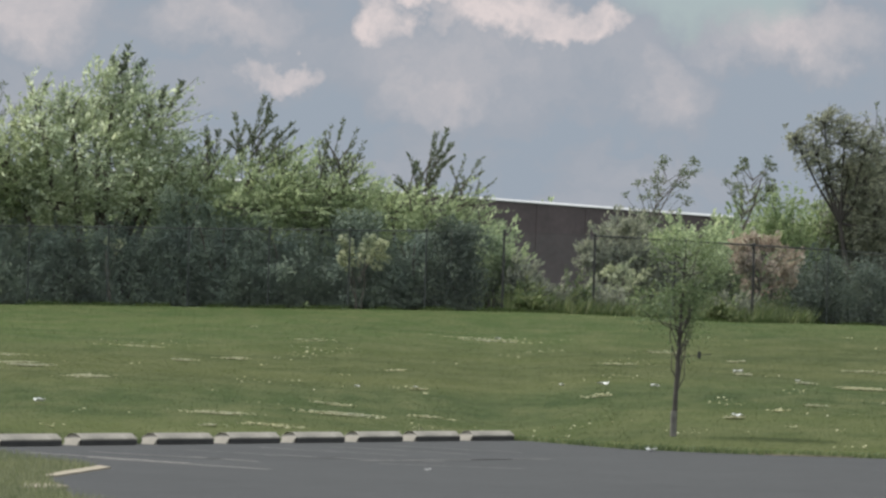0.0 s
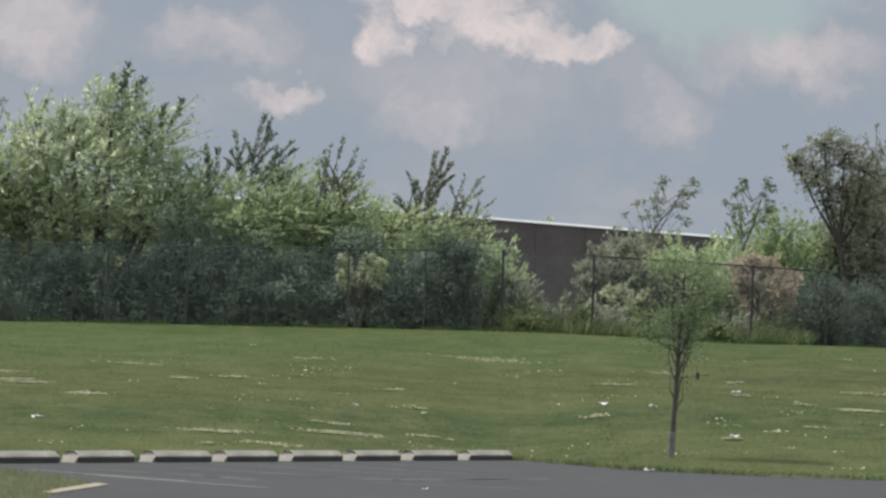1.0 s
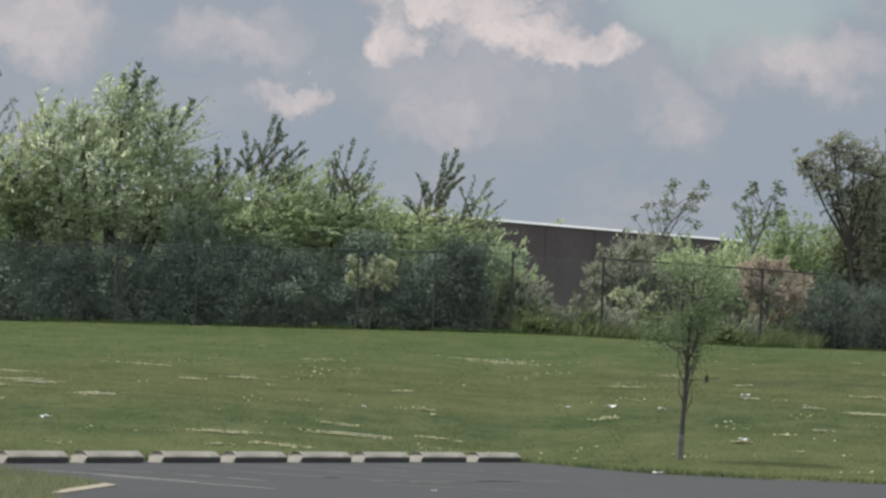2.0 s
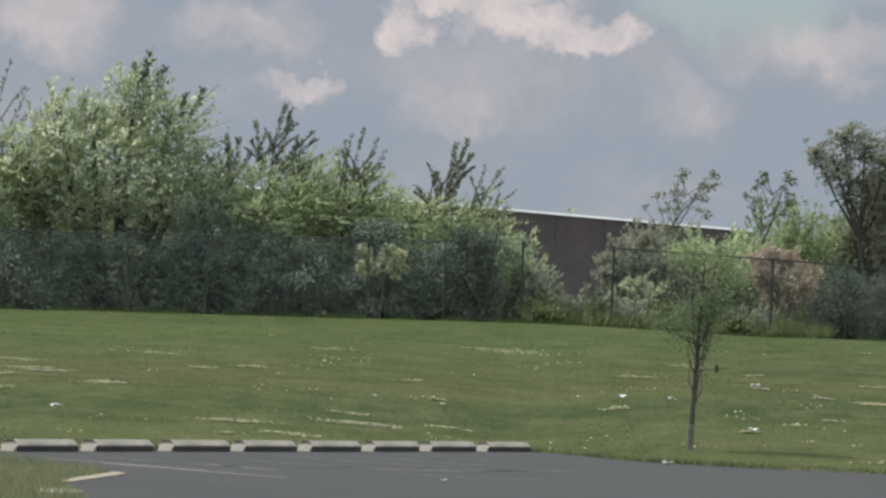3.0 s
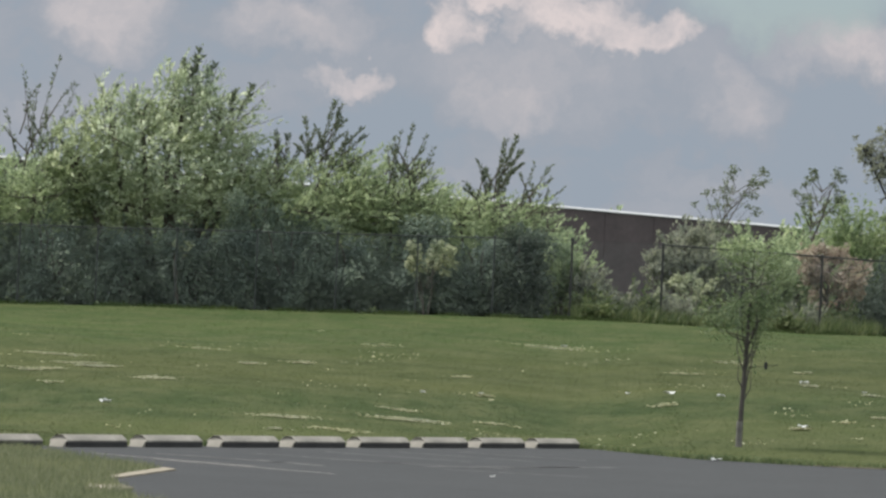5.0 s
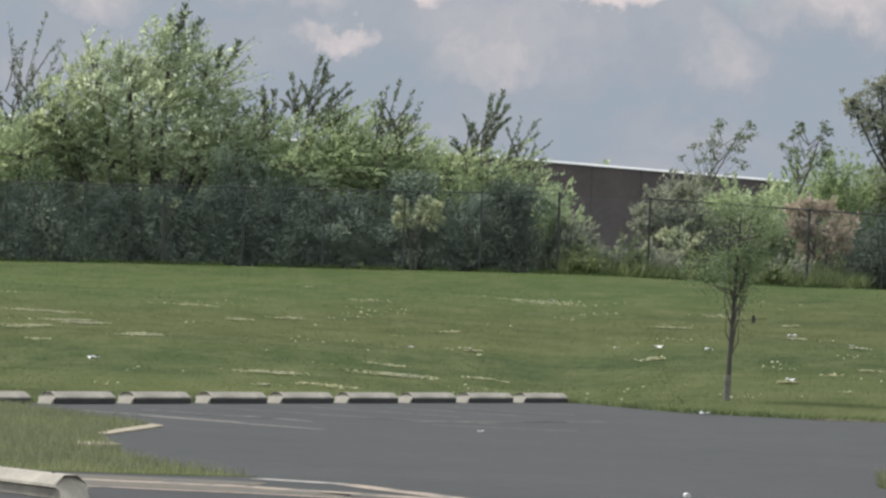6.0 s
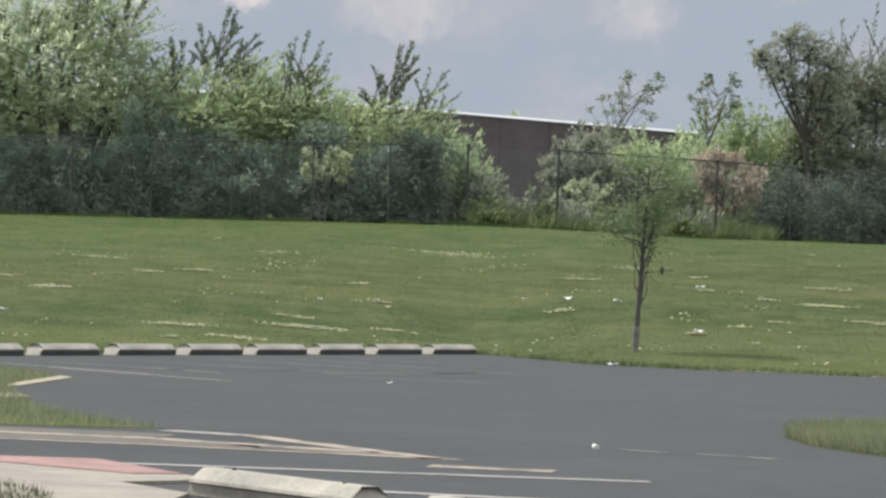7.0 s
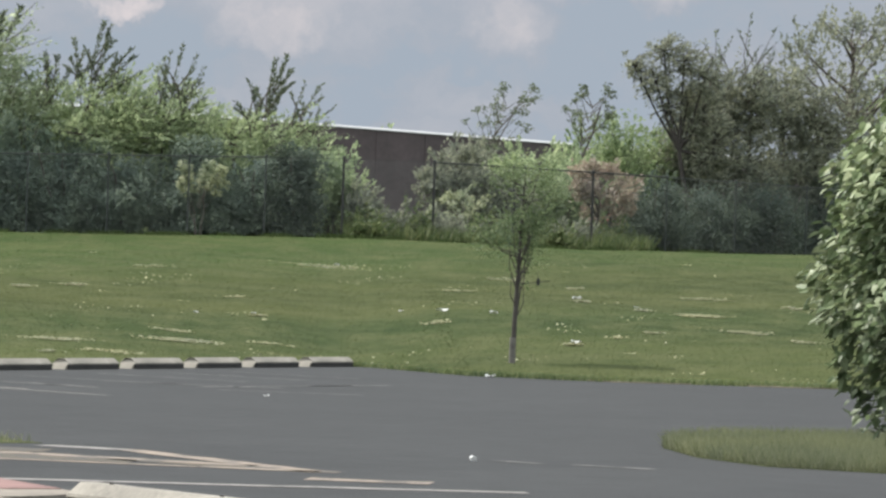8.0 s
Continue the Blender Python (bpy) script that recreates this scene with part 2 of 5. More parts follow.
LEAF_SILVER = leaf("silvery_leaf", [(0.275, 0.328, 0.205), (0.375, 0.433, 0.285), (0.66, 0.71, 0.55)], 0.58)
LEAF_MID = leaf("shrub_leaf", [(0.27, 0.33, 0.20), (0.355, 0.425, 0.25), (0.50, 0.565, 0.36)], 0.58)
# dark shrub leaf made pale and bluish: haze over the shade mixed into its colour
LEAF_HAZED = leaf("hazed_dark_leaf", [(0.215, 0.268, 0.222), (0.238, 0.29, 0.236), (0.262, 0.315, 0.252)], 0.55)
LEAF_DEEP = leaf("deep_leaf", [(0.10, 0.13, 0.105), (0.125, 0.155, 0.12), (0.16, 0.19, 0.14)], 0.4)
LEAF_BRIGHT = leaf("bright_leaf", [(0.215, 0.285, 0.15), (0.285, 0.355, 0.195), (0.37, 0.43, 0.255)], 0.55)
LEAF_PALE = leaf("pale_leaf", [(0.26, 0.295, 0.175), (0.38, 0.41, 0.265), (0.52, 0.54, 0.385)], 0.5)
LEAF_PINK = leaf("pinkish_leaf", [(0.306, 0.238, 0.194), (0.439, 0.349, 0.289), (0.412, 0.39, 0.292)], 0.3)
LEAF_GREY = leaf("greyed_leaf", [(0.165, 0.178, 0.142), (0.25, 0.263, 0.205), (0.39, 0.402, 0.305)], 0.45)
LEAF_YOUNG = leaf("young_leaf", [(0.13, 0.176, 0.088), (0.175, 0.225, 0.115), (0.24, 0.286, 0.155)], 0.5)
LEAF_SPRIG = leaf("shoot_leaf", [(0.11, 0.135, 0.09), (0.155, 0.185, 0.12), (0.22, 0.25, 0.16)], 0.3)
LEAF_BROAD = leaf("broad_leaf", [(0.10, 0.138, 0.068), (0.19, 0.24, 0.118), (0.40, 0.44, 0.29)], 0.12, 0.4)
BARK = plain("bark", (0.10, 0.085, 0.07), 0.9, 0, 0.4, 5)
BARK_DARK = plain("dark_bark", (0.055, 0.048, 0.042), 0.9, 0, 0.35, 5)
BARK_GREY = plain("grey_bark", (0.15, 0.14, 0.125), 0.9, 0, 0.35, 5)
CONCRETE = plain("weathered_concrete", (0.235, 0.215, 0.18), 0.85, 0, 0.3, 3)
CONCRETE_WALK = plain("walk_concrete", (0.185, 0.158, 0.128), 0.85, 0, 0.22, 1.5)
RED_PAVER = plain("red_ramp", (0.20, 0.11, 0.098), 0.85, 0, 0.3, 3)
PAINT = material("worn_white_paint", paint_build((0.25, 0.235, 0.22), 0.58))
PAINT_FAINT = material("faded_paint", paint_build((0.20, 0.192, 0.185), 0.52))
PAINT_TAN = material("worn_yellow_paint", paint_build((0.26, 0.215, 0.175), 0.56))
PAINT_SAND = material("sand_washed_asphalt", paint_build((0.105, 0.088, 0.066), 0.5))
# paler copy of the fence steel; fading into the shade behind is put in its colour
POST_BLENDED = plain("shade_toned_steel", (0.045, 0.052, 0.048), 0.85, 0.0, 0.3, 4)
POST_BLACK = plain("dark_coated_steel", (0.022, 0.022, 0.022), 0.7, 0.0, 0.3, 4)
WIRE = plain("weathered_wire", (0.10, 0.116, 0.112), 0.8, 0.0, 0.2, 4)
CAR_BROWN = plain("oxide_brown_paint", (0.074, 0.055, 0.058), 0.6, 0.0, 0.25, 0.6)
CAR_RED = plain("faded_red_paint", (0.38, 0.12, 0.12), 0.6, 0.0, 0.25, 0.8)
CAR_WHITE = plain("white_band_paint", (0.40, 0.40, 0.40), 0.5, 0.0, 0.12, 1.0)
STEEL = plain("dark_steel", (0.06, 0.055, 0.05), 0.55, 0.6, 0.35, 3)
BALLAST = plain("ballast", (0.10, 0.095, 0.088), 0.95, 0, 0.35, 9)
PAPER = plain("white_paper", (0.55, 0.55, 0.53), 0.7, 0, 0.06, 8)
BLACK_PLASTIC = plain("black_plastic", (0.015, 0.015, 0.016), 0.5, 0, 0.2, 8)
# near-black that paints the shade on the wheel stops' lower faces
STOP_SHADE = plain("painted_stop_shade", (0.022, 0.021, 0.020), 0.9, 0, 0.4, 4)
DIRT = plain("sandy_dirt", (0.21, 0.18, 0.13), 0.95, 0, 0.3, 2)


# ---- mesh helpers ----
def mesh_of(name, verts, faces, mat, smooth=False):
    me = bpy.data.meshes.new(name)
    me.from_pydata([tuple(map(float, v)) for v in verts] if not isinstance(verts, np.ndarray) else verts.tolist(), [],
                   faces if not isinstance(faces, np.ndarray) else faces.tolist())
    me.materials.append(mat)
    if smooth:
        me.polygons.foreach_set("use_smooth", [True] * len(me.polygons))
    me.update()
    return me


def piece(name, me, parent=None, label="", at=None):
    ob = new(name, me)
    if parent is not None:
        ob.parent = parent
    if at is not None:
        ob.matrix_basis = at
    if label:
        tagged(ob, label)
    return ob


def part(name, bm, mat, parent, label=""):
    me = bpy.data.meshes.new(name)
    bm.to_mesh(me)
    bm.free()
    me.materials.append(mat)
    return piece(name, me, parent, label)


def add_box(bm, c, s, bev=0.0, turn=None):
    r = bmesh.ops.create_cube(bm, size=1.0)
    vs = r["verts"]
    bmesh.ops.scale(bm, vec=s, verts=vs)
    if bev:
        es = {e for v in vs for e in v.link_edges}
        out = bmesh.ops.bevel(bm, geom=list(es), offset=bev, segments=2, affect="EDGES", profile=0.7)
        vs = list({v for f in out["faces"] for v in f.verts} | {v for v in vs if v.is_valid})
    if turn is not None:
        bmesh.ops.transform(bm, matrix=turn, verts=vs)
    bmesh.ops.translate(bm, vec=c, verts=vs)
    return vs


def tube(points, radii, sides=6):
    """Verts and faces of one tapered limb along points."""
    verts, faces = [], []
    for i, (p, r) in enumerate(zip(points, radii)):
        a = points[max(i - 1, 0)]
        b = points[min(i + 1, len(points) - 1)]
        d = (Vector(b) - Vector(a)).normalized()
        s = d.cross(Vector((0.3, 1, 0.2))).normalized()
        u = d.cross(s)
        for k in range(sides):
            w = 2 * math.pi * k / sides
            verts.append(Vector(p) + (s * math.cos(w) + u * math.sin(w)) * r)
        if i:
            o = (i - 1) * sides
            for k in range(sides):
                n = (k + 1) % sides
                faces.append((o + k, o + n, o + sides + n, o + sides + k))
    faces.append(tuple(range((len(points) - 1) * sides, len(points) * sides)))
    return verts, faces


def joined(pieces):
    verts, faces = [], []
    for v, f in pieces:
        o = len(verts)
        verts += v
        faces += [tuple(i + o for i in q) for q in f]
    return verts, faces


def lozenges(centres, size, rng, aspect=0.5, droop=0.3, up=None, lying=False):
    """Many small folded leaves (two quads' worth of surface as one diamond of four corners with a lifted midrib)."""
    n = len(centres)
    c = np.asarray(centres)
    nrm = rng.normal(size=(n, 3)) * 0.75 + np.array([-0.25, -0.3, 0.55])
    a = rng.normal(size=(n, 3))
    a[:, 2] = a[:, 2] * 0.6 - droop
    if up is not None:
        a = a * 0.5 + np.asarray(up)
    if lying:
        nrm = rng.normal(size=(n, 3)) * 0.3 + np.array([-0.1, -0.35, 1.0])
        a[:, 2] *= 0.12
    a /= np.linalg.norm(a, axis=1)[:, None]
    b = np.cross(nrm, a)
    b /= np.linalg.norm(b, axis=1)[:, None]
    k = np.cross(a, b)
    s = (size * rng.uniform(0.6, 1.35, n))[:, None]
    tip, root = c + a * s, c - a * s * 0.8
    l = c + b * s * aspect + k * s * 0.18 + a * s * 0.1
    r = c - b * s * aspect + k * s * 0.18 + a * s * 0.1
    v = np.stack([root, l, tip, r], 1).reshape(-1, 3)
    i = np.arange(n)[:, None] * 4
    f = np.concatenate([i + np.array([0, 1, 2]), i + np.array([0, 2, 3])], 1).reshape(-1, 3)
    return v, f


# ---- the lie of the land ----
EDGE = [(-12.5, 42.3), (0.3, 76.3), (0.9, 75.6), (2.3, 71.0), (4.17, 69.7), (6.6, 69.9), (40.0, 66.0)]   # far edge of the lot
CREST = 122.0


def edge_y(x):
    return np.interp(x, [p[0] for p in EDGE], [p[1] for p in EDGE])


def land(x, y):
    """Height of the ground: the level lot, and the lawn that climbs to the fence."""
    e = edge_y(x)
    s = np.where(x < 0.9, 0.3 * e + 51.5, e + 0.3)          # foot of the slope
    s = np.maximum(s, e)
    t = np.clip((y - s) / (CREST - s), 0, 1)
    near_track = (y - 165.0) * 0.766 - (x - 2.06) * 0.643
    dip = 1.7 * np.clip((near_track + 12) / 6, 0, 1)        # ground falls to the railway
    wave = 0.035 * np.sin(x * 0.55 + y * 0.21) + 0.03 * np.sin(x * 0.23 - y * 0.35 + 1.3)
    return np.where(y > e, 0.012 + (2.5 - 0.16 * np.clip((-3.0 - x) / 6, 0, 1)) * t + wave * np.clip((y - e) / 6, 0, 1) - dip, -0.05)


def build_ground():
    xs = np.unique(np.concatenate([np.arange(-26, 26.01, 0.4), np.array([-3000, -1200, -500, -200, -100, -60, -40, -32, 32, 40, 60, 100, 200, 500, 1200, 3000])]))
    ys = np.unique(np.concatenate([np.arange(38, 142.01, 0.4), np.array([-3000, -1000, -300, -100, -40, -10, 10, 25, 32, 144, 146, 148, 150, 152, 154, 156, 158, 160, 162, 165, 170, 175, 180, 185, 190, 200, 220, 300, 500, 900, 1700, 3000])]))
    gx, gy = np.meshgrid(xs, ys)
    z = land(gx, gy)
    v = np.stack([gx, gy, z], -1).reshape(-1, 3)
    w = len(xs)
    i = (np.arange(len(ys) - 1)[:, None] * w + np.arange(w - 1)[None, :]).reshape(-1)
    f = np.stack([i, i + 1, i + w + 1, i + w], 1)
    ob = new("ground", mesh_of("ground", v, f, TURF, True))
    tagged(ob, "gently rising mown green lawn with yellowed patches", "lawn", kind="structure")


def flat_sheet(name, outline, z, thick, mat):
    bm = bmesh.new()
    vs = [bm.verts.new((x, y, z)) for x, y in outline]
    face = bm.faces.new(vs)
    face.normal_update()
    if face.normal.z < 0:
        face.normal_flip()
    ext = bmesh.ops.extrude_face_region(bm, geom=[face])
    low = [g for g in ext["geom"] if isinstance(g, bmesh.types.BMVert)]
    bmesh.ops.translate(bm, vec=(0, 0, -thick), verts=low)
    bmesh.ops.recalc_face_normals(bm, faces=bm.faces)
    me = bpy.data.meshes.new(name)
    bm.to_mesh(me)
    bm.free()
    me.materials.append(mat)
    return new(name, me)


def build_lot():
    far = [(-40.0, 42.3)] + EDGE
    line = []
    rng = np.random.default_rng(3)
    for (x0, y0), (x1, y1) in zip(far, far[1:]):
        n = max(2, int(math.hypot(x1 - x0, y1 - y0) / 0.5))
        for k in range(n):
            t = k / n
            line.append((x0 + (x1 - x0) * t, y0 + (y1 - y0) * t + rng.uniform(-0.12, 0.12)))
    line.append(far[-1])
    ob = flat_sheet("road", line + [(40.0, -30.0), (-40.0, -30.0)], 0.0, 0.04, ASPHALT)
    tagged(ob, "worn grey asphalt of a parking lot with faded stripes", "asphalt", kind="structure")


def stripe(p, q, width, mat, label, z=0.004):
    (x0, y0), (x1, y1) = p, q
    d = Vector((x1 - x0, y1 - y0))
    n = Vector((-d.y, d.x)).normalized() * width / 2
    rng = random.Random(int(x0 * 100 + y1 * 10))
    steps = max(2, int(d.length / 0.3))
    left, right = [], []
    for k in range(steps + 1):
        c = Vector(p) + d * k / steps
        left.append(c + n * rng.uniform(0.75, 1.1))
        right.append(c - n * rng.uniform(0.75, 1.1))
    verts = [(a.x, a.y, z) for a in left] + [(a.x, a.y, z) for a in right]
    m = steps + 1
    faces = [(i + m, i + m + 1, i + 1, i) for i in range(steps)]
    ob = new("stall_stripe", mesh_of("stall_stripe", verts, faces, mat))
    tagged(ob, label, "road marking", kind="structure")


build_ground()
build_lot()
ROW_A, ROW_STEP = Vector((-5.20, 61.0)), Vector((0.837, 2.217))       # row of wheel stops
for p, q, w, m in [((-4.44, 54.3), (-2.23, 51.2), 0.11, PAINT), ((-4.67, 57.4), (-2.54, 55.2), 0.10, PAINT_FAINT), ((-3.4, 56.4), (-2.5, 54.6), 0.10, PAINT_FAINT),
                   ((-1.15, 55.8), (0.55, 55.4), 0.12, PAINT_FAINT), ((-2.6, 58.6), (-0.4, 57.6), 0.12, PAINT_FAINT), ((-1.41, 57.0), (0.97, 61.7), 0.10, PAINT_FAINT), ((-0.1, 59.6), (0.45, 60.7), 0.12, PAINT), ((-3.7, 60.3), (-1.6, 58.0), 0.1, PAINT_FAINT),
                   ((-2.9, 63.4), (-0.9, 60.9), 0.1, PAINT_FAINT), ((-2.0, 65.6), (-0.1, 63.2), 0.1, PAINT_FAINT), ((-1.2, 67.8), (0.6, 65.5), 0.1, PAINT_FAINT), ((-5.3, 55.9), (-3.2, 53.0), 0.1, PAINT)]:
    stripe(p, q, w, m, "worn white stall line on asphalt")
for p, q, w in [((-8.0, 33.5), (-1.2, 32.75), 1.0), ((-8.0, 34.6), (-1.9, 34.1), 0.7), ((-1.3, 32.9), (0.1, 31.75), 0.5)]:
    stripe(p, q, w, PAINT_SAND, "sandy dirt washed over worn asphalt", 0.0025)
for p, q, w, m in [((-2.0, 35.1), (-1.37, 34.7), 0.30, PAINT), ((-1.37, 34.7), (0.07, 31.6), 0.26, PAINT_TAN), ((-0.04, 30.5), (0.76, 30.4), 0.42, PAINT_TAN),
                   ((-8.0, 32.7), (-1.9, 32.2), 0.22, PAINT_TAN), ((-1.9, 32.2), (0.05, 31.75), 0.22, PAINT_TAN), ((-8.0, 34.2), (-2.0, 33.4), 0.4, PAINT_TAN), ((-2.0, 33.4), (-0.4, 32.4), 0.3, PAINT_TAN),
                   ((-1.94, 29.0), (1.33, 29.4), 0.22, PAINT), ((-0.3, 26.6), (1.6, 26.2), 0.26, PAINT), ((1.9, 34.6), (2.45, 34.2), 0.14, PAINT_FAINT), ((1.34, 34.95), (1.66, 34.6), 0.12, PAINT_FAINT)]:
    stripe(p, q, w, m, "worn tan and white stripe on asphalt")


# ---- grass ----
def blades(name, pts, zs, height, width, mat, rng, label, category, parent=None):
    n = len(pts)
    ang = rng.uniform(0, math.pi, n)
    h = height * rng.uniform(0.5, 1.4, n)
    lean = rng.normal(size=(n, 2)) * (h * 0.45)[:, None]
    dx, dy = np.cos(ang) * width / 2, np.sin(ang) * width / 2
    a = np.stack([pts[:, 0] - dx, pts[:, 1] - dy, zs - 0.02], 1)
    b = np.stack([pts[:, 0] + dx, pts[:, 1] + dy, zs - 0.02], 1)
    c = np.stack([pts[:, 0] + lean[:, 0], pts[:, 1] + lean[:, 1], zs + h], 1)
    v = np.stack([a, b, c], 1).reshape(-1, 3)
    f = np.arange(n * 3).reshape(-1, 3)
    ob = new(name, mesh_of(name, v, f, mat))
    if parent:
        ob.parent = parent
        return ob
    return tagged(ob, label, category, kind="stuff")


def inside(pts, poly):
    x, y = pts[:, 0], pts[:, 1]
    hit = np.zeros(len(pts), bool)
    for (x0, y0), (x1, y1) in zip(poly, poly[1:] + poly[:1]):
        c = ((y0 > y) != (y1 > y)) & (x < (x1 - x0) * (y - y0) / (y1 - y0 + 1e-9) + x0)
        hit ^= c
    return hit


def field_points(n, rng, y_max=123.0):
    y = rng.uniform(50, y_max, n)
    x = rng.uniform(-1, 1, n) * (y * 0.135 + 1.5) - y * 0.005
    keep = y > edge_y(x) - 0.05
    return np.stack([x[keep], y[keep]], 1)


rng = np.random.default_rng(11)
pts = field_points(260000, rng)
blades("lawn_grass", pts, land(pts[:, 0], pts[:, 1]), 0.016, 0.018, BLADE, rng, "short mown green grass of the sloping lawn", "grass")
# ragged grass along the lot's edge
t = rng.uniform(0, 1, 9000)
ex = -9 + t * 19
ey = edge_y(ex) + np.abs(rng.normal(size=9000)) * 0.35 - 0.1
blades("verge_grass", np.stack([ex, ey], 1), np.zeros(9000), 0.08, 0.03, WEED, rng, "ragged grass along the edge of the asphalt", "grass")

# uneven tufts where the mown grass ends before the fence
t = rng.uniform(-19, 17, 16000)
crest = np.stack([t, np.interp(t, [-19, 1, 17], [122.6, 122.8, 139.5]) + rng.normal(size=16000) * 0.5], 1)
tuft = 0.5 + 0.5 * np.sin(t * 1.9) * np.sin(t * 0.73 + 1.0) + 0.4 * np.sin(t * 4.3)
crest = crest[tuft > rng.uniform(0.1, 1.0, 16000)]
blades("verge_grass", crest, land(crest[:, 0], crest[:, 1]), 0.11, 0.03, BLADE, rng, "uneven tufts of grass before the fence", "grass")

LEFT_ISLAND = [(-15.0, 59.5), (-6.9, 59.5), (-4.9, 53.0), (-3.99, 50.0), (-4.15, 47.0), (-4.05, 44.8), (-3.34, 39.3), (-2.6, 36.6), (-2.03, 35.6), (-2.5, 35.2), (-3.2, 35.0), (-3.9, 34.8), (-15.0, 34.5)]
RIGHT_ISLAND = [(2.89, 39.3), (3.05, 40.6), (3.6, 42.0), (5.0, 43.0), (12.0, 43.0), (12.0, 34.0), (5.0, 34.3), (3.4, 35.6), (3.0, 37.2)]
NEAR_PATCH = [(-2.36, 25.6), (-2.0, 24.6), (-1.75, 22.0), (-12.0, 22.0), (-12.0, 25.9)]
for outline, n, h, mat, label in ((LEFT_ISLAND, 52000, 0.07, LONG_GRASS, "overgrown grass island with bare dirt edge in asphalt"),
                                  (RIGHT_ISLAND, 90000, 0.11, LONG_GRASS, "tall uncut grass island in the asphalt"),
                                  (NEAR_PATCH, 16000, 0.05, BLADE, "grass patch beside the concrete walk")):
    isl = flat_sheet("grass_island", outline, 0.004, 0.02, TURF)
    tagged(isl, label, "grass island", kind="structure")
    lo, hi = np.min(outline, 0), np.max(outline, 0)
    lo[0], hi[0] = max(lo[0], -9), min(hi[0], 8)
    q = rng.uniform(lo, hi, (n, 2))
    q = q[inside(q, outline)]
    blades("island_grass", q, np.full(len(q), 0.01), h, 0.011, mat, rng, "uneven grass blades of the island", "grass")

# ---- the concrete walk ----
walk_slab = flat_sheet("pavement", [(-12.0, 29.0), (-2.67, 29.0), (-2.05, 29.1), (-1.4, 27.3), (-1.28, 27.0), (-1.45, 26.6), (-1.74, 26.2), (-1.3, 25.2), (-1.5, 22.0), (-12.0, 22.0)], 0.02, 0.05, CONCRETE_WALK)
tagged(walk_slab, "buff concrete walk with a flush kerb ramp", "walk", kind="structure")
ramp_slab = flat_sheet("kerb_ramp", [(-2.7, 28.9), (-2.05, 29.0), (-1.45, 27.4), (-1.75, 27.2), (-2.2, 27.7), (-2.9, 28.4)], 0.026, 0.02, RED_PAVER)
tagged(ramp_slab, "faded red kerb ramp surface set in concrete", "kerb ramp", kind="structure")


# ---- wheel stops ----
def wheel_stop(label, group, shade_faced=False):
    """A precast concrete bar: chamfered long edges, sloped ends, two drain slots under it."""
    top = new("wheel_stop")
    L, W, H = 1.93, 0.25, 0.150
    half = [(W / 2 - 0.024, 0.0), (W / 2 - 0.020, H * 0.40), (W / 2, H * 0.48), (W / 2 - 0.006, H * 0.60), (W / 2 - 0.080, H)]
    prof = [(-y, z) for y, z in half] + half[::-1]
    bm = bmesh.new()
    rings = []
    for s, k in ((-L / 2, 0.90), (-L / 2 + 0.09, 1.0), (-L / 6, 1.0), (L / 6, 1.0), (L / 2 - 0.09, 1.0), (L / 2, 0.90)):
        rings.append([bm.verts.new((s * (1 - (1.7 * z / L if k < 1 else 0)), y * (0.94 if k < 1 else 1), z * (0.96 if k < 1 else 1))) for y, z in prof])
    for a, b in zip(rings, rings[1:]):
        for i in range(len(prof)):
            j = (i + 1) % len(prof)
            bm.faces.new((a[i], b[i], b[j], a[j]))
    bm.faces.new(rings[0])
    bm.faces.new(rings[-1][::-1])
    bmesh.ops.recalc_face_normals(bm, faces=bm.faces)
    part("body", bm, CONCRETE, top)
    # added dark panel: shade of the side turned from the sun, as colour
    if shade_faced:
        bm = bmesh.new()
        add_box(bm, (0.0, -W / 2 + 0.016, 0.036), (L - 0.16, 0.024, 0.062), 0.006)
        part("shade_panel", bm, STOP_SHADE, top, "lower face with its shade painted in near-black")
    for s in (-0.55, 0.55):
        bm = bmesh.new()
        add_box(bm, (s, 0, 0.014), (0.20, W - 0.05, 0.028), 0.004)
        part("drain_slot", bm, BLACK_PLASTIC, top, "dark drain slot under the concrete")
        bm = bmesh.new()
        bmesh.ops.create_cone(bm, cap_ends=True, segments=8, radius1=0.012, radius2=0.012, depth=0.01)
        bmesh.ops.translate(bm, vec=(s * 1.1, 0, H + 0.003), verts=bm.verts)
        part("anchor_pin", bm, STEEL, top, "rusty steel anchor pin")
    return tagged(top, label, "wheel stop", group)


first = wheel_stop("weathered pale concrete wheel stop at the lawn's edge", "wheel stops along the lawn", True)
turn_a = math.degrees(math.atan2(ROW_STEP.y, ROW_STEP.x))
rnd = random.Random(5)
for i, k in enumerate(range(-2, 7)):
    c = ROW_A + ROW_STEP * k + ROW_STEP.normalized() * 0.90 + Vector((rnd.uniform(-0.02, 0.02), rnd.uniform(-0.03, 0.03)))
    m = pose(c.x, c.y, 0.002, 0, 0, turn_a + rnd.uniform(-1, 1))
    if i == 0:
        first.matrix_basis = m
    else:
        copy_thing(first, m)
near = wheel_stop("weathered grey concrete wheel stop on asphalt beside the walk", "wheel stops by the walk")
near.matrix_basis = pose(-0.76, 24.62, 0.002, 0, 0, -60)
copy_thing(near, pose(-3.33, 30.8, 0.002, 0, 0, -60))
copy_thing(near, pose(0.46, 22.4, 0.002, 0, 0, -60))


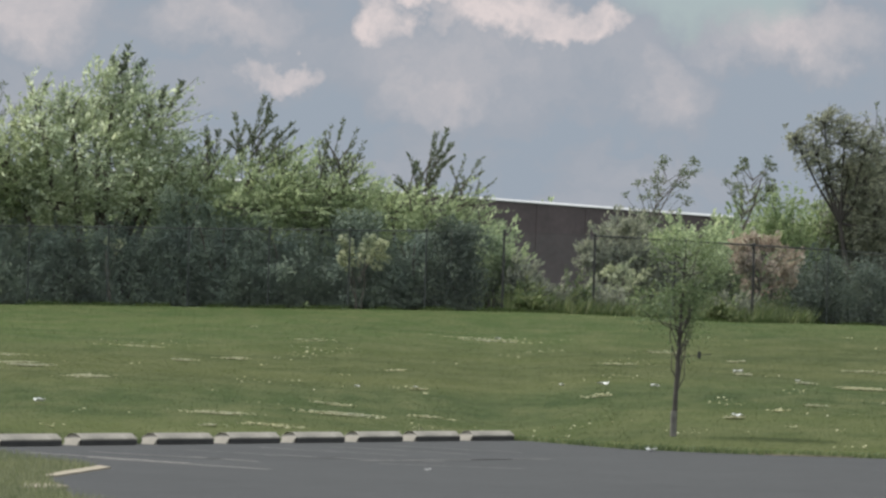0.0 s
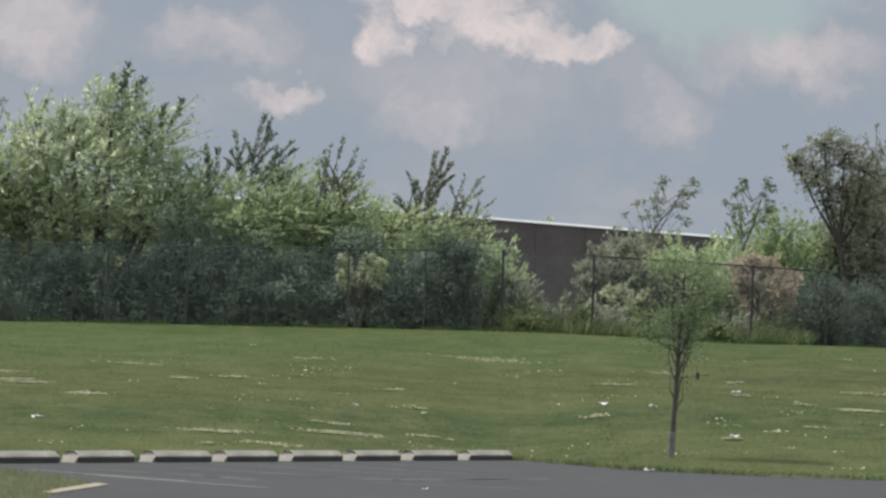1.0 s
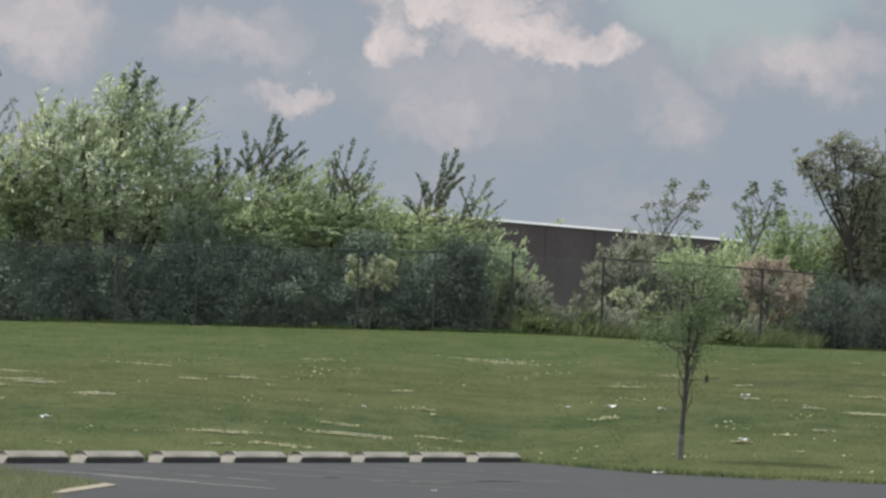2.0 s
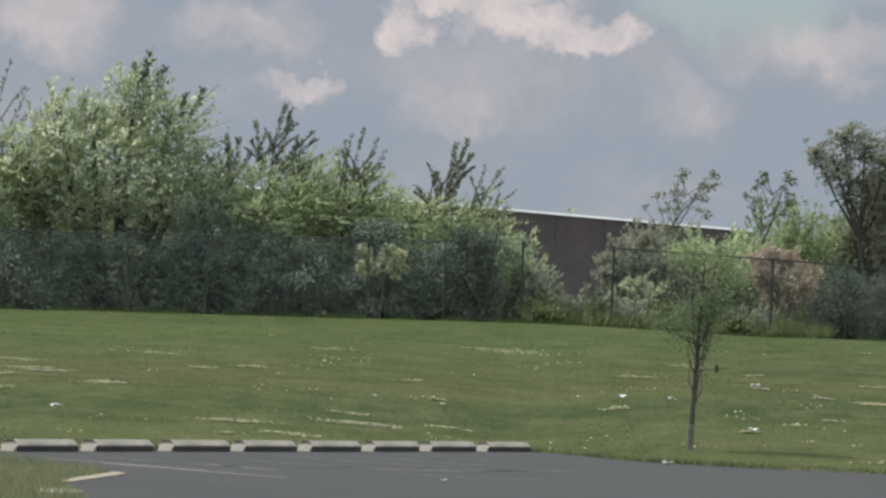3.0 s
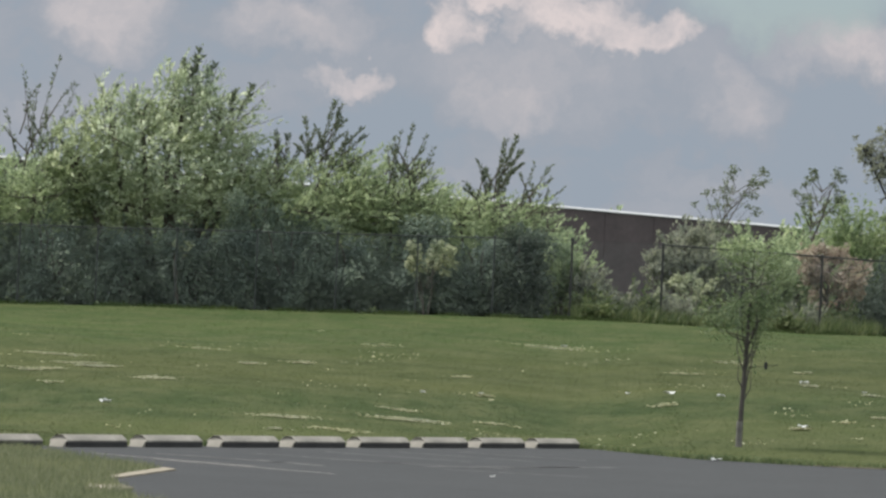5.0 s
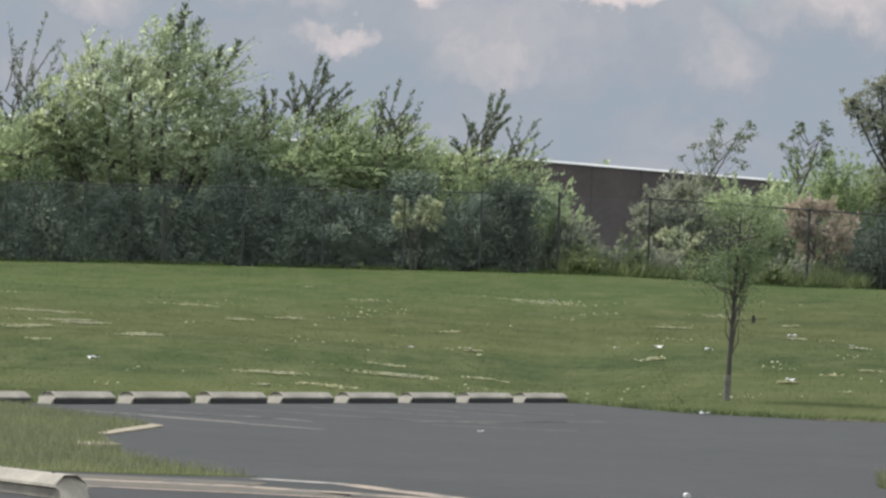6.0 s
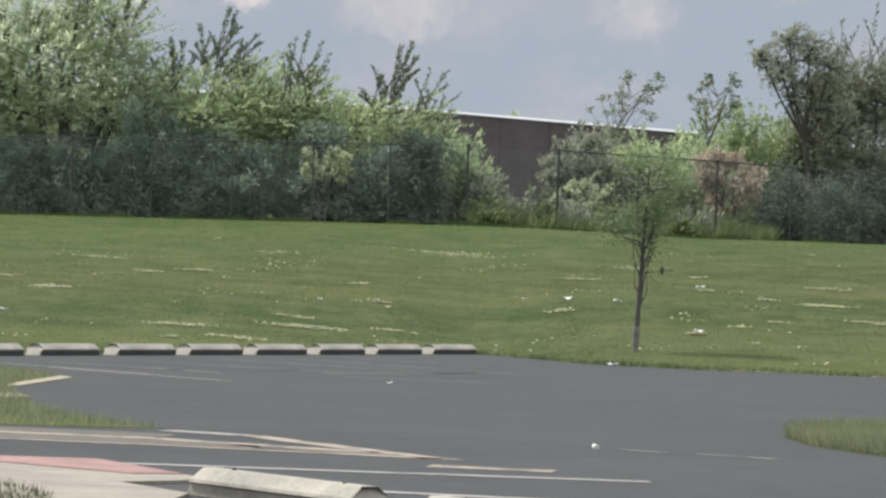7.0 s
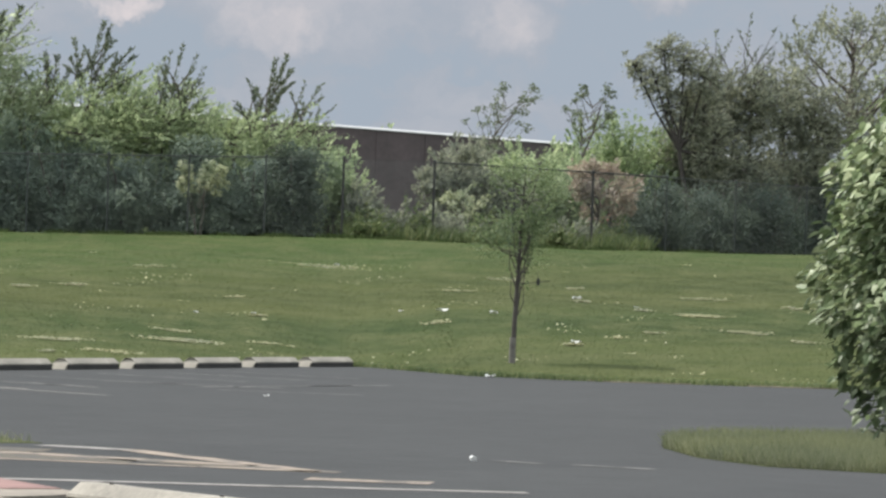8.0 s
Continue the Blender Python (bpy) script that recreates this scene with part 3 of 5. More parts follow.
# ---- fence ----
FENCE = [(-18.0, 123.6), (-16.0, 123.7), (-13.9, 123.8), (-11.87, 123.9), (-9.8, 123.9), (-7.7, 124.0), (-5.6, 124.0), (-3.5, 124.0), (-1.5, 124.0), (0.53, 124.2), (2.96, 126.5), (5.2, 129.0), (7.48, 131.5), (9.72, 134.0), (11.9, 136.5), (14.2, 139.0), (16.5, 141.5)]
F_TOP = [4.36, 4.38, 4.40, 4.42, 4.46, 4.5, 4.54, 4.58, 4.62, 4.66, 4.70, 4.71, 4.71, 4.71, 4.70, 4.68, 4.66]


def cyl(bm, a, b, r, n=8):
    v, f = tube([a, b], [r, r], n)
    vs = [bm.verts.new(p) for p in v]
    for q in f:
        bm.faces.new([vs[i] for i in q])
    bm.faces.new(vs[:n][::-1])


def build_fence():
    top = tagged(new("chain_link_fence"), "dark coated chain-link fence with posts and top rail", "fence")
    for (x, y), zt in zip(FENCE, F_TOP):
        g = float(land(x, y)) - 0.1
        bm = bmesh.new()
        cyl(bm, (x, y, g), (x, y, zt + 0.03), 0.034 if -0.5 < x < 9 else 0.024)
        cap = bmesh.ops.create_uvsphere(bm, u_segments=8, v_segments=5, radius=0.042)
        bmesh.ops.translate(bm, vec=(x, y, zt + 0.03), verts=cap["verts"])
        part("post", bm, POST_BLACK if -0.5 < x < 9 else POST_BLENDED, top)
    for i in range(len(FENCE) - 1):
        (x0, y0), (x1, y1) = FENCE[i], FENCE[i + 1]
        a, b = Vector((x0, y0, F_TOP[i])), Vector((x1, y1, F_TOP[i + 1]))
        bm = bmesh.new()
        gap = -2 < x0 < 1
        cyl(bm, a, b, 0.005 if gap else 0.024 if 1 < x0 < 9 else 0.016)
        part("tension_wire" if gap else "top_rail", bm, POST_BLACK if 1 < x0 < 9 else POST_BLENDED, top)
        # woven wires: two families of slanting strands
        run = (b - a).length
        H, step, th = 1.98, 0.085, 0.0013
        verts, faces = [], []
        for sgn in (1, -1):
            s = -H
            while s < run + H:
                lo, hi = (s, s + H) if sgn > 0 else (s + H, s)
                t0, t1 = 0.0, 1.0
                for bound, way in ((0, 1), (run, -1)):
                    u0, u1 = (lo - bound) * way, (hi - bound) * way
                    if u0 < 0 and u1 < 0:
                        t0 = 2
                    elif u0 < 0:
                        t0 = max(t0, u0 / (u0 - u1))
                    elif u1 < 0:
                        t1 = min(t1, u0 / (u0 - u1))
                if t1 - t0 > 0.02:
                    ends = []
                    for tt in (t0, t1):
                        w = (lo + (hi - lo) * tt) / run
                        ends.append(a.lerp(b, w) + Vector((0, 0.03, -H + H * tt - 0.02)))
                    o = len(verts)
                    for e in ends:
                        verts += [e + Vector((-th, 0, -th)), e + Vector((th, 0, -th)), e + Vector((0, th * 2, th))]
                    faces += [(o, o + 1, o + 4, o + 3), (o + 1, o + 2, o + 5, o + 4), (o + 2, o, o + 3, o + 5)]
                s += step
        piece("wire_mesh", mesh_of("wire_mesh", verts, faces, WIRE), top)


build_fence()


# ---- trees and shrubs ----
def tree(kind, x, y, height, radius, leaf_mat, label, category="tree", n=6000, size=0.085, base=0.25, bark=None, sprigs=(), lean=(0, 0),
         limbs=14, clump=0.36, seed=0, trunk=0.09, flat=1.0, group="", stems=1, ground=None, fill=0.6, shoots=4.0):
    """A trunk (or several stems), limbs to clumps spread in an uneven crown, leaves round the clumps and the limbs; sprigs: (dx, dy, height) shoots standing out above."""
    r = np.random.default_rng(seed)
    z0 = (float(land(x, y)) if ground is None else ground) - 0.06
    top = new(kind)
    top.location = (x, y, z0)
    tagged(top, label, category, group)
    wood, centres = [], []
    crown_lo = height * base
    for s in range(stems):
        ox, oy = (r.normal(size=2) * radius * 0.25 if stems > 1 else (0, 0))
        pts_, rad = [], []
        for k in range(6):
            u = k / 5
            pts_.append(Vector((ox * (0.3 + u) + lean[0] * u * u + r.normal() * 0.04, oy * (0.3 + u) + lean[1] * u * u, u * height * 0.86)))
            rad.append(trunk / stems ** 0.5 * (1 - 0.8 * u) + 0.008)
        wood.append(tube(pts_, rad, 7))
    for k in range(limbs):
        u = r.uniform(0.15, 0.95)
        zc = crown_lo + (height - crown_lo) * u
        prof = math.sin(math.pi * min(0.97, 0.12 + 0.8 * u)) ** 0.6
        w = r.uniform(0, 2 * math.pi)
        rr = radius * prof * r.uniform(0.45, 1.0)
        cu = zc / height
        axis = Vector((lean[0] * cu * cu, lean[1] * cu * cu, 0))
        tip = axis + Vector((math.cos(w) * rr, math.sin(w) * rr * flat, zc))
        start_z = max(0.1, zc - rr * r.uniform(0.6, 1.1) - 0.3)
        cu = start_z / height
        start = Vector((lean[0] * cu * cu, lean[1] * cu * cu, start_z))
        mid = start.lerp(tip, 0.5) + Vector((r.normal() * 0.08, r.normal() * 0.08, -0.06 * rr))
        wood.append(tube([start, mid, tip], [trunk * 0.38, trunk * 0.22, 0.006], 5))
        centres.append((tip, clump * r.uniform(0.7, 1.3), 1.0))
        centres.append((mid.lerp(tip, 0.4), clump * r.uniform(0.6, 1.1), 0.6))
    n_hull = int(n * fill)
    d = r.normal(size=(n_hull, 3))
    d /= np.linalg.norm(d, axis=1)[:, None]
    w_, e_ = np.arctan2(d[:, 1], d[:, 0]), d[:, 2]
    ph = r.uniform(0, 6.28, 6)
    lump = 0.17 * np.sin(3 * w_ + ph[0] + 2 * e_) + 0.15 * np.sin(5 * w_ + ph[1]) * np.cos(6 * e_ + ph[2]) + 0.08 * np.sin(9 * w_ + ph[3] + 7 * e_)
    half = (height - crown_lo) / 2
    k_ = r.uniform(0.05, 1.0, n_hull) ** 0.42 * (0.86 + lump)
    d[:, :2] *= (1 + 0.18 * (1 - np.abs(e_)))[:, None]
    hull = d * k_[:, None] * np.array([radius * 0.92, radius * 0.92 * flat, half * 0.98]) + np.array([0, 0, crown_lo + half])
    hu = np.clip(hull[:, 2] / height, 0, 1) ** 2
    hull[:, 0] += lean[0] * hu
    hull[:, 1] += lean[1] * hu
    n_cl = n - n_hull
    w8 = np.array([c[2] * c[1] ** 1.5 for c in centres])
    pick = r.choice(len(centres), n_cl, p=w8 / w8.sum())
    cen = np.array([tuple(c[0]) for c in centres])[pick]
    rad = np.array([c[1] for c in centres])[pick]
    d = r.normal(size=(n_cl, 3))
    d /= np.linalg.norm(d, axis=1)[:, None]
    pos = cen + d * (rad * r.uniform(0.1, 1.0, n_cl) ** 0.6)[:, None] * np.array([1.0, 1.0, 0.75])
    pos = np.concatenate([hull, pos])
    pos[:, 2] = np.maximum(pos[:, 2], 0.12)
    lv, lf = lozenges(pos, size, r)
    # shoots that stand out of the crown, blown a little to one side
    ns = int(limbs * shoots)
    if ns:
        d = r.normal(size=(ns, 3))
        d[:, 2] = np.abs(d[:, 2]) * 0.9 - 0.25
        d /= np.linalg.norm(d, axis=1)[:, None]
        root = d * np.array([radius * 0.86, radius * 0.86 * flat, half * 0.9]) * r.uniform(0.85, 1.0, (ns, 1)) + np.array([0, 0, crown_lo + half])
        hu = np.clip(root[:, 2] / height, 0, 1) ** 2
        root[:, 0] += lean[0] * hu
        way = d * 0.55 + np.array([0.22, 0, 0.75]) + r.normal(size=(ns, 3)) * 0.2
        way /= np.linalg.norm(way, axis=1)[:, None]
        long_ = r.uniform(0.3, 0.85, ns) * (0.6 + 0.1 * height)
        per = 16
        u = r.uniform(0.0, 1.0, (ns, per, 1))
        sp = root[:, None, :] + way[:, None, :] * long_[:, None, None] * u + r.normal(size=(ns, per, 3)) * 0.05
        sv, sf = lozenges(sp.reshape(-1, 3), size * 1.15, r, 0.42, 0.0, up=np.repeat(way, per, 0) * 1.1)
        lf = np.concatenate([lf, sf + len(lv)])
        lv = np.concatenate([lv, sv])
    n_crown = len(lf)
    for dx, dy, hh in sprigs:
        bend = Vector((r.normal() * 0.16 + dx * 0.3, r.normal() * 0.1, 0))
        a = Vector((dx * 0.2 + lean[0] * 0.4, dy * 0.6, height * 0.66))
        b = Vector((dx * 1.25, dy, hh)) + bend
        m_ = a.lerp(b, 0.5) - bend * 0.4
        wood.append(tube([a, m_, b], [0.028, 0.018, 0.004], 5))
        twigs = [(a.lerp(b, 0.35), b, int(26 * max(0.7, hh - height * 0.75)))]
        side = 1
        for uu in (0.45, 0.55, 0.64, 0.73, 0.82):
            p0 = a.lerp(b, uu)
            reach = r.uniform(0.30, 0.62) * (1.25 - uu)
            p1 = p0 + Vector((side * reach * r.uniform(0.5, 0.9), r.normal() * 0.1, reach * r.uniform(0.8, 1.2)))
            side = -side
            wood.append(tube([p0, p1], [0.011, 0.004], 4))
            twigs.append((p0.lerp(p1, 0.3), p1, 15))
        for p0, p1, cnt in twigs:
            u = r.uniform(0.0, 1.0, cnt)[:, None]
            line = np.array(p0)[None] * (1 - u) + np.array(p1)[None] * u
            sv, sf = lozenges(line + r.normal(size=(cnt, 3)) * 0.04, size * 0.85, r, 0.42, 0.0, up=(p1 - p0).normalized() * 1.2)
            lf = np.concatenate([lf, sf + len(lv)])
            lv = np.concatenate([lv, sv])
    wv, wf = joined(wood)
    piece("trunk", mesh_of("trunk", wv, wf, bark or BARK), top)
    me = mesh_of("crown", lv, lf, leaf_mat)
    if len(lf) > n_crown:
        me.materials.append(LEAF_SPRIG)
        me.polygons.foreach_set("material_index", [0] * n_crown + [1] * (len(lf) - n_crown))
    piece("crown", me, top)
    return top


def plume(a, way, length, r, dense, size):
    """A shoot: a thin stem with leaves lying close along it; gives stem and leaves as verts and faces."""
    side = Vector((r.normal() * 0.06, r.normal() * 0.06, 0)) * length
    m_ = a + way * length * 0.5 + side
    b = a + way * length + side * 0.5 + Vector((0.08 * length, 0, 0))
    stem = tube([a - way * 0.4, a, m_, b], [0.022, 0.020, 0.013, 0.004], 5)
    cnt = max(5, int(dense * length))
    u = np.sort(r.uniform(0.22, 1.0, cnt))[:, None]
    line = np.array(a)[None] * (1 - u) + np.array(b)[None] * u + (np.array(side)[None] * 1.1) * (4 * u * (1 - u)) * 0.8
    w = r.uniform(0, 2 * math.pi, cnt)
    out = np.stack([np.cos(w), np.sin(w), np.zeros(cnt)], 1)
    lv, lf = lozenges(line + out * size * 0.6, size, r, 0.30, 0.0, up=np.array(way)[None] * 1.2 + out * 1.0)
    return stem, (lv, lf)


def shoot(plumes, top):
    sv, sf = joined([p[0] for p in plumes])
    verts, faces = [tuple(v) for v in sv], list(sf)
    for _, (lv, lf) in plumes:
        o = len(verts)
        verts += [tuple(v) for v in lv.tolist()]
        faces += [tuple(i + o for i in q) for q in lf.tolist()]
    me = mesh_of("shoot", verts, faces, BARK)
    me.materials.append(LEAF_SPRIG)
    me.polygons.foreach_set("material_index", [0] * len(sf) + [1] * (len(faces) - len(sf)))
    piece("shoot", me, top, "dark upright leafy shoot")


def lobed_tree(kind, x, y, lobes, leaf_mat, label, category="tree", fans=(), size=0.075, spray=0.5, thick=9.0, fill=45, seed=0, trunk=0.09, wind=(0.35, 0.0, 0.55),
               bark=None, group="", per=11, ragged=1.0, fork=None):
    """A tree whose crown is several lobes (dx, height, half width, half height), each set with leafy sprays blown one way;
    fans: (dx, height, leaves per metre, ((lean, length), ...)) of upright shoots above the crown."""
    r = np.random.default_rng(seed)
    z0 = float(land(x, y)) - 0.06
    top = new(kind)
    top.location = (x, y, z0)
    tagged(top, label, category, group)
    wood, leaves, shoots = [], [], []
    lob = [(Vector((dx, r.uniform(-0.25, 0.25), zc)), np.array([rx, rx * 0.8, rz])) for dx, zc, rx, rz in lobes]
    if fork:
        knee = Vector((fork[0], 0, fork[1]))
        wood.append(tube([Vector((0, 0, 0)), knee * 0.5 + Vector((0.12, 0, 0)), knee], [trunk, trunk * 0.85, trunk * 0.65], 8))
    for c, e in lob:
        foot = Vector((c.x * 0.25, c.y * 0.25, 0))
        mid = Vector((c.x * 0.6 + r.normal() * 0.1, c.y * 0.6, c.z * 0.5))
        if fork:
            wood.append(tube([knee, knee.lerp(c, 0.5) + Vector((r.normal() * 0.08, 0, -0.08)), c, c + Vector((0.1, 0, e[2] * 0.8))], [trunk * 0.5, trunk * 0.38, trunk * 0.25, 0.008], 6))
        else:
            wood.append(tube([foot, mid, c, c + Vector((0.1, 0, e[2] * 0.6))], [trunk, trunk * 0.7, trunk * 0.4, 0.01], 6))
        area = 4.0 * math.pi * (e[0] * e[0] + 2 * e[0] * e[2]) / 3
        n = int(area * thick)
        d = r.normal(size=(n, 3))
        d /= np.linalg.norm(d, axis=1)[:, None]
        ph = r.uniform(0, 6.28, 4)
        w_ = np.arctan2(d[:, 1], d[:, 0])
        lump = 1 + 0.16 * np.sin(3 * w_ + ph[0] + 3 * d[:, 2]) + 0.13 * np.sin(5 * d[:, 2] + ph[1] - 2 * w_)
        root = d * e * (lump * r.uniform(0.62, 0.98, n))[:, None] + np.array(c)
        keep = np.ones(n, bool)
        for c2, e2 in lob:
            if c2 is not c:
                keep &= (((root - np.array(c2)) / e2) ** 2).sum(1) > 0.62
        root, d = root[keep], d[keep]
        n = len(root)
        way = d * 0.6 + np.array(wind) + r.normal(size=(n, 3)) * 0.28
        way /= np.linalg.norm(way, axis=1)[:, None]
        long_ = spray * r.uniform(0.5, 1.3, n) * np.where(r.uniform(size=n) < 0.10, 1.0 + 0.5 * ragged, 1.0)
        u = np.tile(np.linspace(0.08, 1.0, per), (n, 1))[:, :, None]
        side = np.cross(way, r.normal(size=(n, 3)))
        side /= np.linalg.norm(side, axis=1)[:, None]
        alt = np.where(np.arange(per) % 2 == 0, 1.0, -1.0)[None, :, None]
        pos = root[:, None] + way[:, None] * long_[:, None, None] * u + side[:, None] * alt * size * 0.6 + np.array([0.10, 0, -0.12]) * (u * u)
        lean = way[:, None] * 1.0 + side[:, None] * alt * 0.8 + np.zeros((n, per, 3))
        leaves.append(lozenges(pos.reshape(-1, 3), size, r, 0.38, 0.0, up=lean.reshape(-1, 3)))
        for k in r.choice(n, min(n, 14), replace=False) if n else ():
            wood.append(tube([c, Vector(root[k]), Vector(root[k] + way[k] * long_[k])], [0.022, 0.012, 0.004], 4))
        m = int(area * fill)
        d = r.normal(size=(m, 3))
        d /= np.linalg.norm(d, axis=1)[:, None]
        w_ = np.arctan2(d[:, 1], d[:, 0])
        lump = 1 + 0.16 * np.sin(3 * w_ + ph[0] + 3 * d[:, 2]) + 0.13 * np.sin(5 * d[:, 2] + ph[1] - 2 * w_)
        pos = d * e * (lump * r.uniform(0.1, 0.82, m) ** 0.5)[:, None] + np.array(c)
        leaves.append(lozenges(pos, size * 1.1, r, 0.45))
    for dx, zb, dense, stems in fans:
        for lean, length in stems:
            a = Vector((dx + lean * 0.004, r.uniform(-0.2, 0.2), zb))
            q = radians(lean * 1.2 + r.normal() * 4)
            way = Vector((math.sin(q), r.normal() * 0.12, math.cos(q))).normalized()
            shoots.append([plume(a, way, length, r, dense, size * 1.05)])
            for uu in (0.35, 0.55):
                if length > 1.1:
                    way2 = (way + Vector((r.choice((-1, 1)) * 0.6, 0, 0.1))).normalized()
                    shoots[-1].append(plume(a + way * length * uu, way2, length * 0.3, r, dense, size * 0.95))
    wv, wf = joined(wood)
    piece("trunk", mesh_of("trunk", wv, wf, bark or BARK), top)

    def gather(sets):
        o, vs_, fs_ = 0, [], []
        for v, f in sets:
            vs_.append(v)
            fs_.append(f + o)
            o += len(v)
        return np.concatenate(vs_), np.concatenate(fs_)
    lv, lf = gather(leaves)
    piece("crown", mesh_of("crown", lv, lf, leaf_mat), top)
    for one in shoots:
        shoot(one, top)
    return top


# the wood's edge behind the fence, from one end to the other
tree("tree", -16.8, 126.9, 5.0, 2.2, LEAF_MID, "leafy green tree behind the chain-link fence", n=6000, seed=1, limbs=16, base=0.33, stems=2)
lobed_tree("tree", -13.5, 126.9, [(-0.4, 2.9, 1.4, 1.1), (0.7, 3.2, 0.9, 1.0), (-1.4, 2.6, 1.2, 0.9)], LEAF_MID, "green tree with bare twigs above its crown", seed=2,
           fans=[(-0.2, 3.2, 22, ((-24, 2.4), (-13, 3.4), (-6, 2.8), (1, 3.6), (9, 2.9), (18, 2.0)))])
lobed_tree("tree", -10.4, 126.9, [(0.35, 5.3, 0.85, 1.35), (-1.5, 4.8, 1.0, 1.1), (1.3, 5.0, 0.85, 1.15), (0.0, 3.9, 2.2, 1.5), (-2.4, 3.8, 1.1, 1.2), (1.95, 3.9, 0.75, 1.0), (1.3, 3.1, 1.3, 0.9), (-0.7, 5.2, 0.7, 0.65), (-1.2, 2.9, 1.5, 0.9), (2.5, 3.2, 0.9, 0.8)],
           LEAF_SILVER, "tall broad tree with silvery green leaves blown aside", size=0.09, spray=0.62, seed=3, trunk=0.14, ragged=1.6,
           fans=[(0.55, 5.9, 65, ((-8, 1.0), (6, 1.3), (22, 1.0))), (1.7, 5.2, 65, ((2, 0.9), (20, 1.1))), (-1.6, 5.2, 60, ((-10, 0.8), (8, 0.9)))])
lobed_tree("tree", -6.5, 126.9, [(0.0, 3.0, 1.3, 1.05), (-1.0, 3.2, 0.9, 0.95), (1.0, 3.4, 1.1, 1.05), (0.4, 2.8, 1.6, 0.65)], LEAF_MID, "green tree with dark fans of upright leafy shoots", seed=4,
           fans=[(-0.85, 3.8, 60, ((-32, 1.0), (-14, 1.25), (4, 1.15), (20, 0.9))), (0.25, 3.8, 62, ((-26, 1.3), (-12, 1.7), (0, 2.1), (8, 2.0), (20, 1.7), (33, 1.6), (46, 1.3)))])
lobed_tree("tree", -4.3, 126.9, [(-0.6, 3.3, 1.2, 1.1), (0.4, 3.0, 1.1, 1.0), (0.0, 2.75, 1.5, 0.65)], LEAF_MID, "rounded green tree with thin twigs on top", seed=5,
           fans=[(0.1, 3.2, 34, ((-18, 1.5), (-4, 1.9), (6, 2.1), (14, 1.9), (24, 1.6), (35, 1.3), (46, 1.0)))])
lobed_tree("tree", -1.6, 126.9, [(-0.9, 2.6, 1.1, 0.70), (0.3, 2.65, 1.1, 0.65), (1.1, 2.45, 0.65, 0.6), (-1.8, 2.75, 0.8, 0.7)], LEAF_MID, "low spreading tree with fresh green leaves and dark shoots", seed=6,
           fans=[(0.0, 2.8, 62, ((-30, 1.2), (-17, 1.6), (-3, 2.1), (6, 2.2), (14, 1.9))), (0.65, 2.7, 32, ((8, 1.6), (20, 1.7), (34, 1.4), (48, 1.0)))])
tree("shrub", 0.35, 128.0, 2.3, 0.75, LEAF_MID, "green shrub at the gap in the trees", "shrub", n=3000, seed=7, limbs=10, base=0.1, stems=3, clump=0.3)
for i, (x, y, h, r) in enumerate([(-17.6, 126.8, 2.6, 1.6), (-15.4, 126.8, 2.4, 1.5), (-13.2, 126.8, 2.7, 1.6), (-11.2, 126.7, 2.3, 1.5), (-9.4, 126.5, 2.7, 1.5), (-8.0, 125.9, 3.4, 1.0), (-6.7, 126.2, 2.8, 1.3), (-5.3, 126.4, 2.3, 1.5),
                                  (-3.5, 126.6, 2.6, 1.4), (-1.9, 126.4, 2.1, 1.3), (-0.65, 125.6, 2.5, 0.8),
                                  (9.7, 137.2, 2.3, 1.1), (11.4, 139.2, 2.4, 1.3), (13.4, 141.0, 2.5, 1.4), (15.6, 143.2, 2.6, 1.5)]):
    # shaded shrubs left of x = -1 carry painted haze, sunlit ones the darker leaf
    tree("shrub", x, y - (0.35 if x < -1 else 0.0), h, r, LEAF_HAZED if x < -1 else LEAF_DEEP, "dense dark green shrub in shade behind the fence", "shrub", n=11500, size=0.06, shoots=1.0, seed=20 + i, limbs=18, base=-0.25, stems=4, clump=0.42, trunk=0.06, group="dark shrubs along the fence")
tree("shrub", -3.2, 124.4, 1.9, 0.95, LEAF_PALE, "slender shrub with pale yellow-green leaves", "shrub", n=620, size=0.085, seed=40, shoots=0.0, fill=0.0, limbs=9, base=0.68, stems=3, clump=0.20, trunk=0.022)
tree("shrub", -9.75, 124.8, 1.85, 0.4, LEAF_PALE, "thin shrub with a few pale leaves", "shrub", n=46, size=0.08, seed=41, shoots=0.0, fill=0.0, limbs=4, base=0.88, stems=2, clump=0.12, trunk=0.016)
for i, (x, h, r_) in enumerate([(-18.5, 4.2, 1.9), (-15.1, 4.0, 1.8), (-11.9, 4.2, 1.7), (-8.4, 4.2, 1.8), (-5.6, 3.9, 1.7), (-2.9, 3.2, 1.5), (-0.5, 2.7, 1.2)]):
    tree("tree", x, 131.5, h, r_, LEAF_MID, "green tree filling the wood's edge behind the fence", n=7000, seed=110 + i, limbs=16, base=0.05, stems=2, clump=0.4, group="trees of the wood's edge")
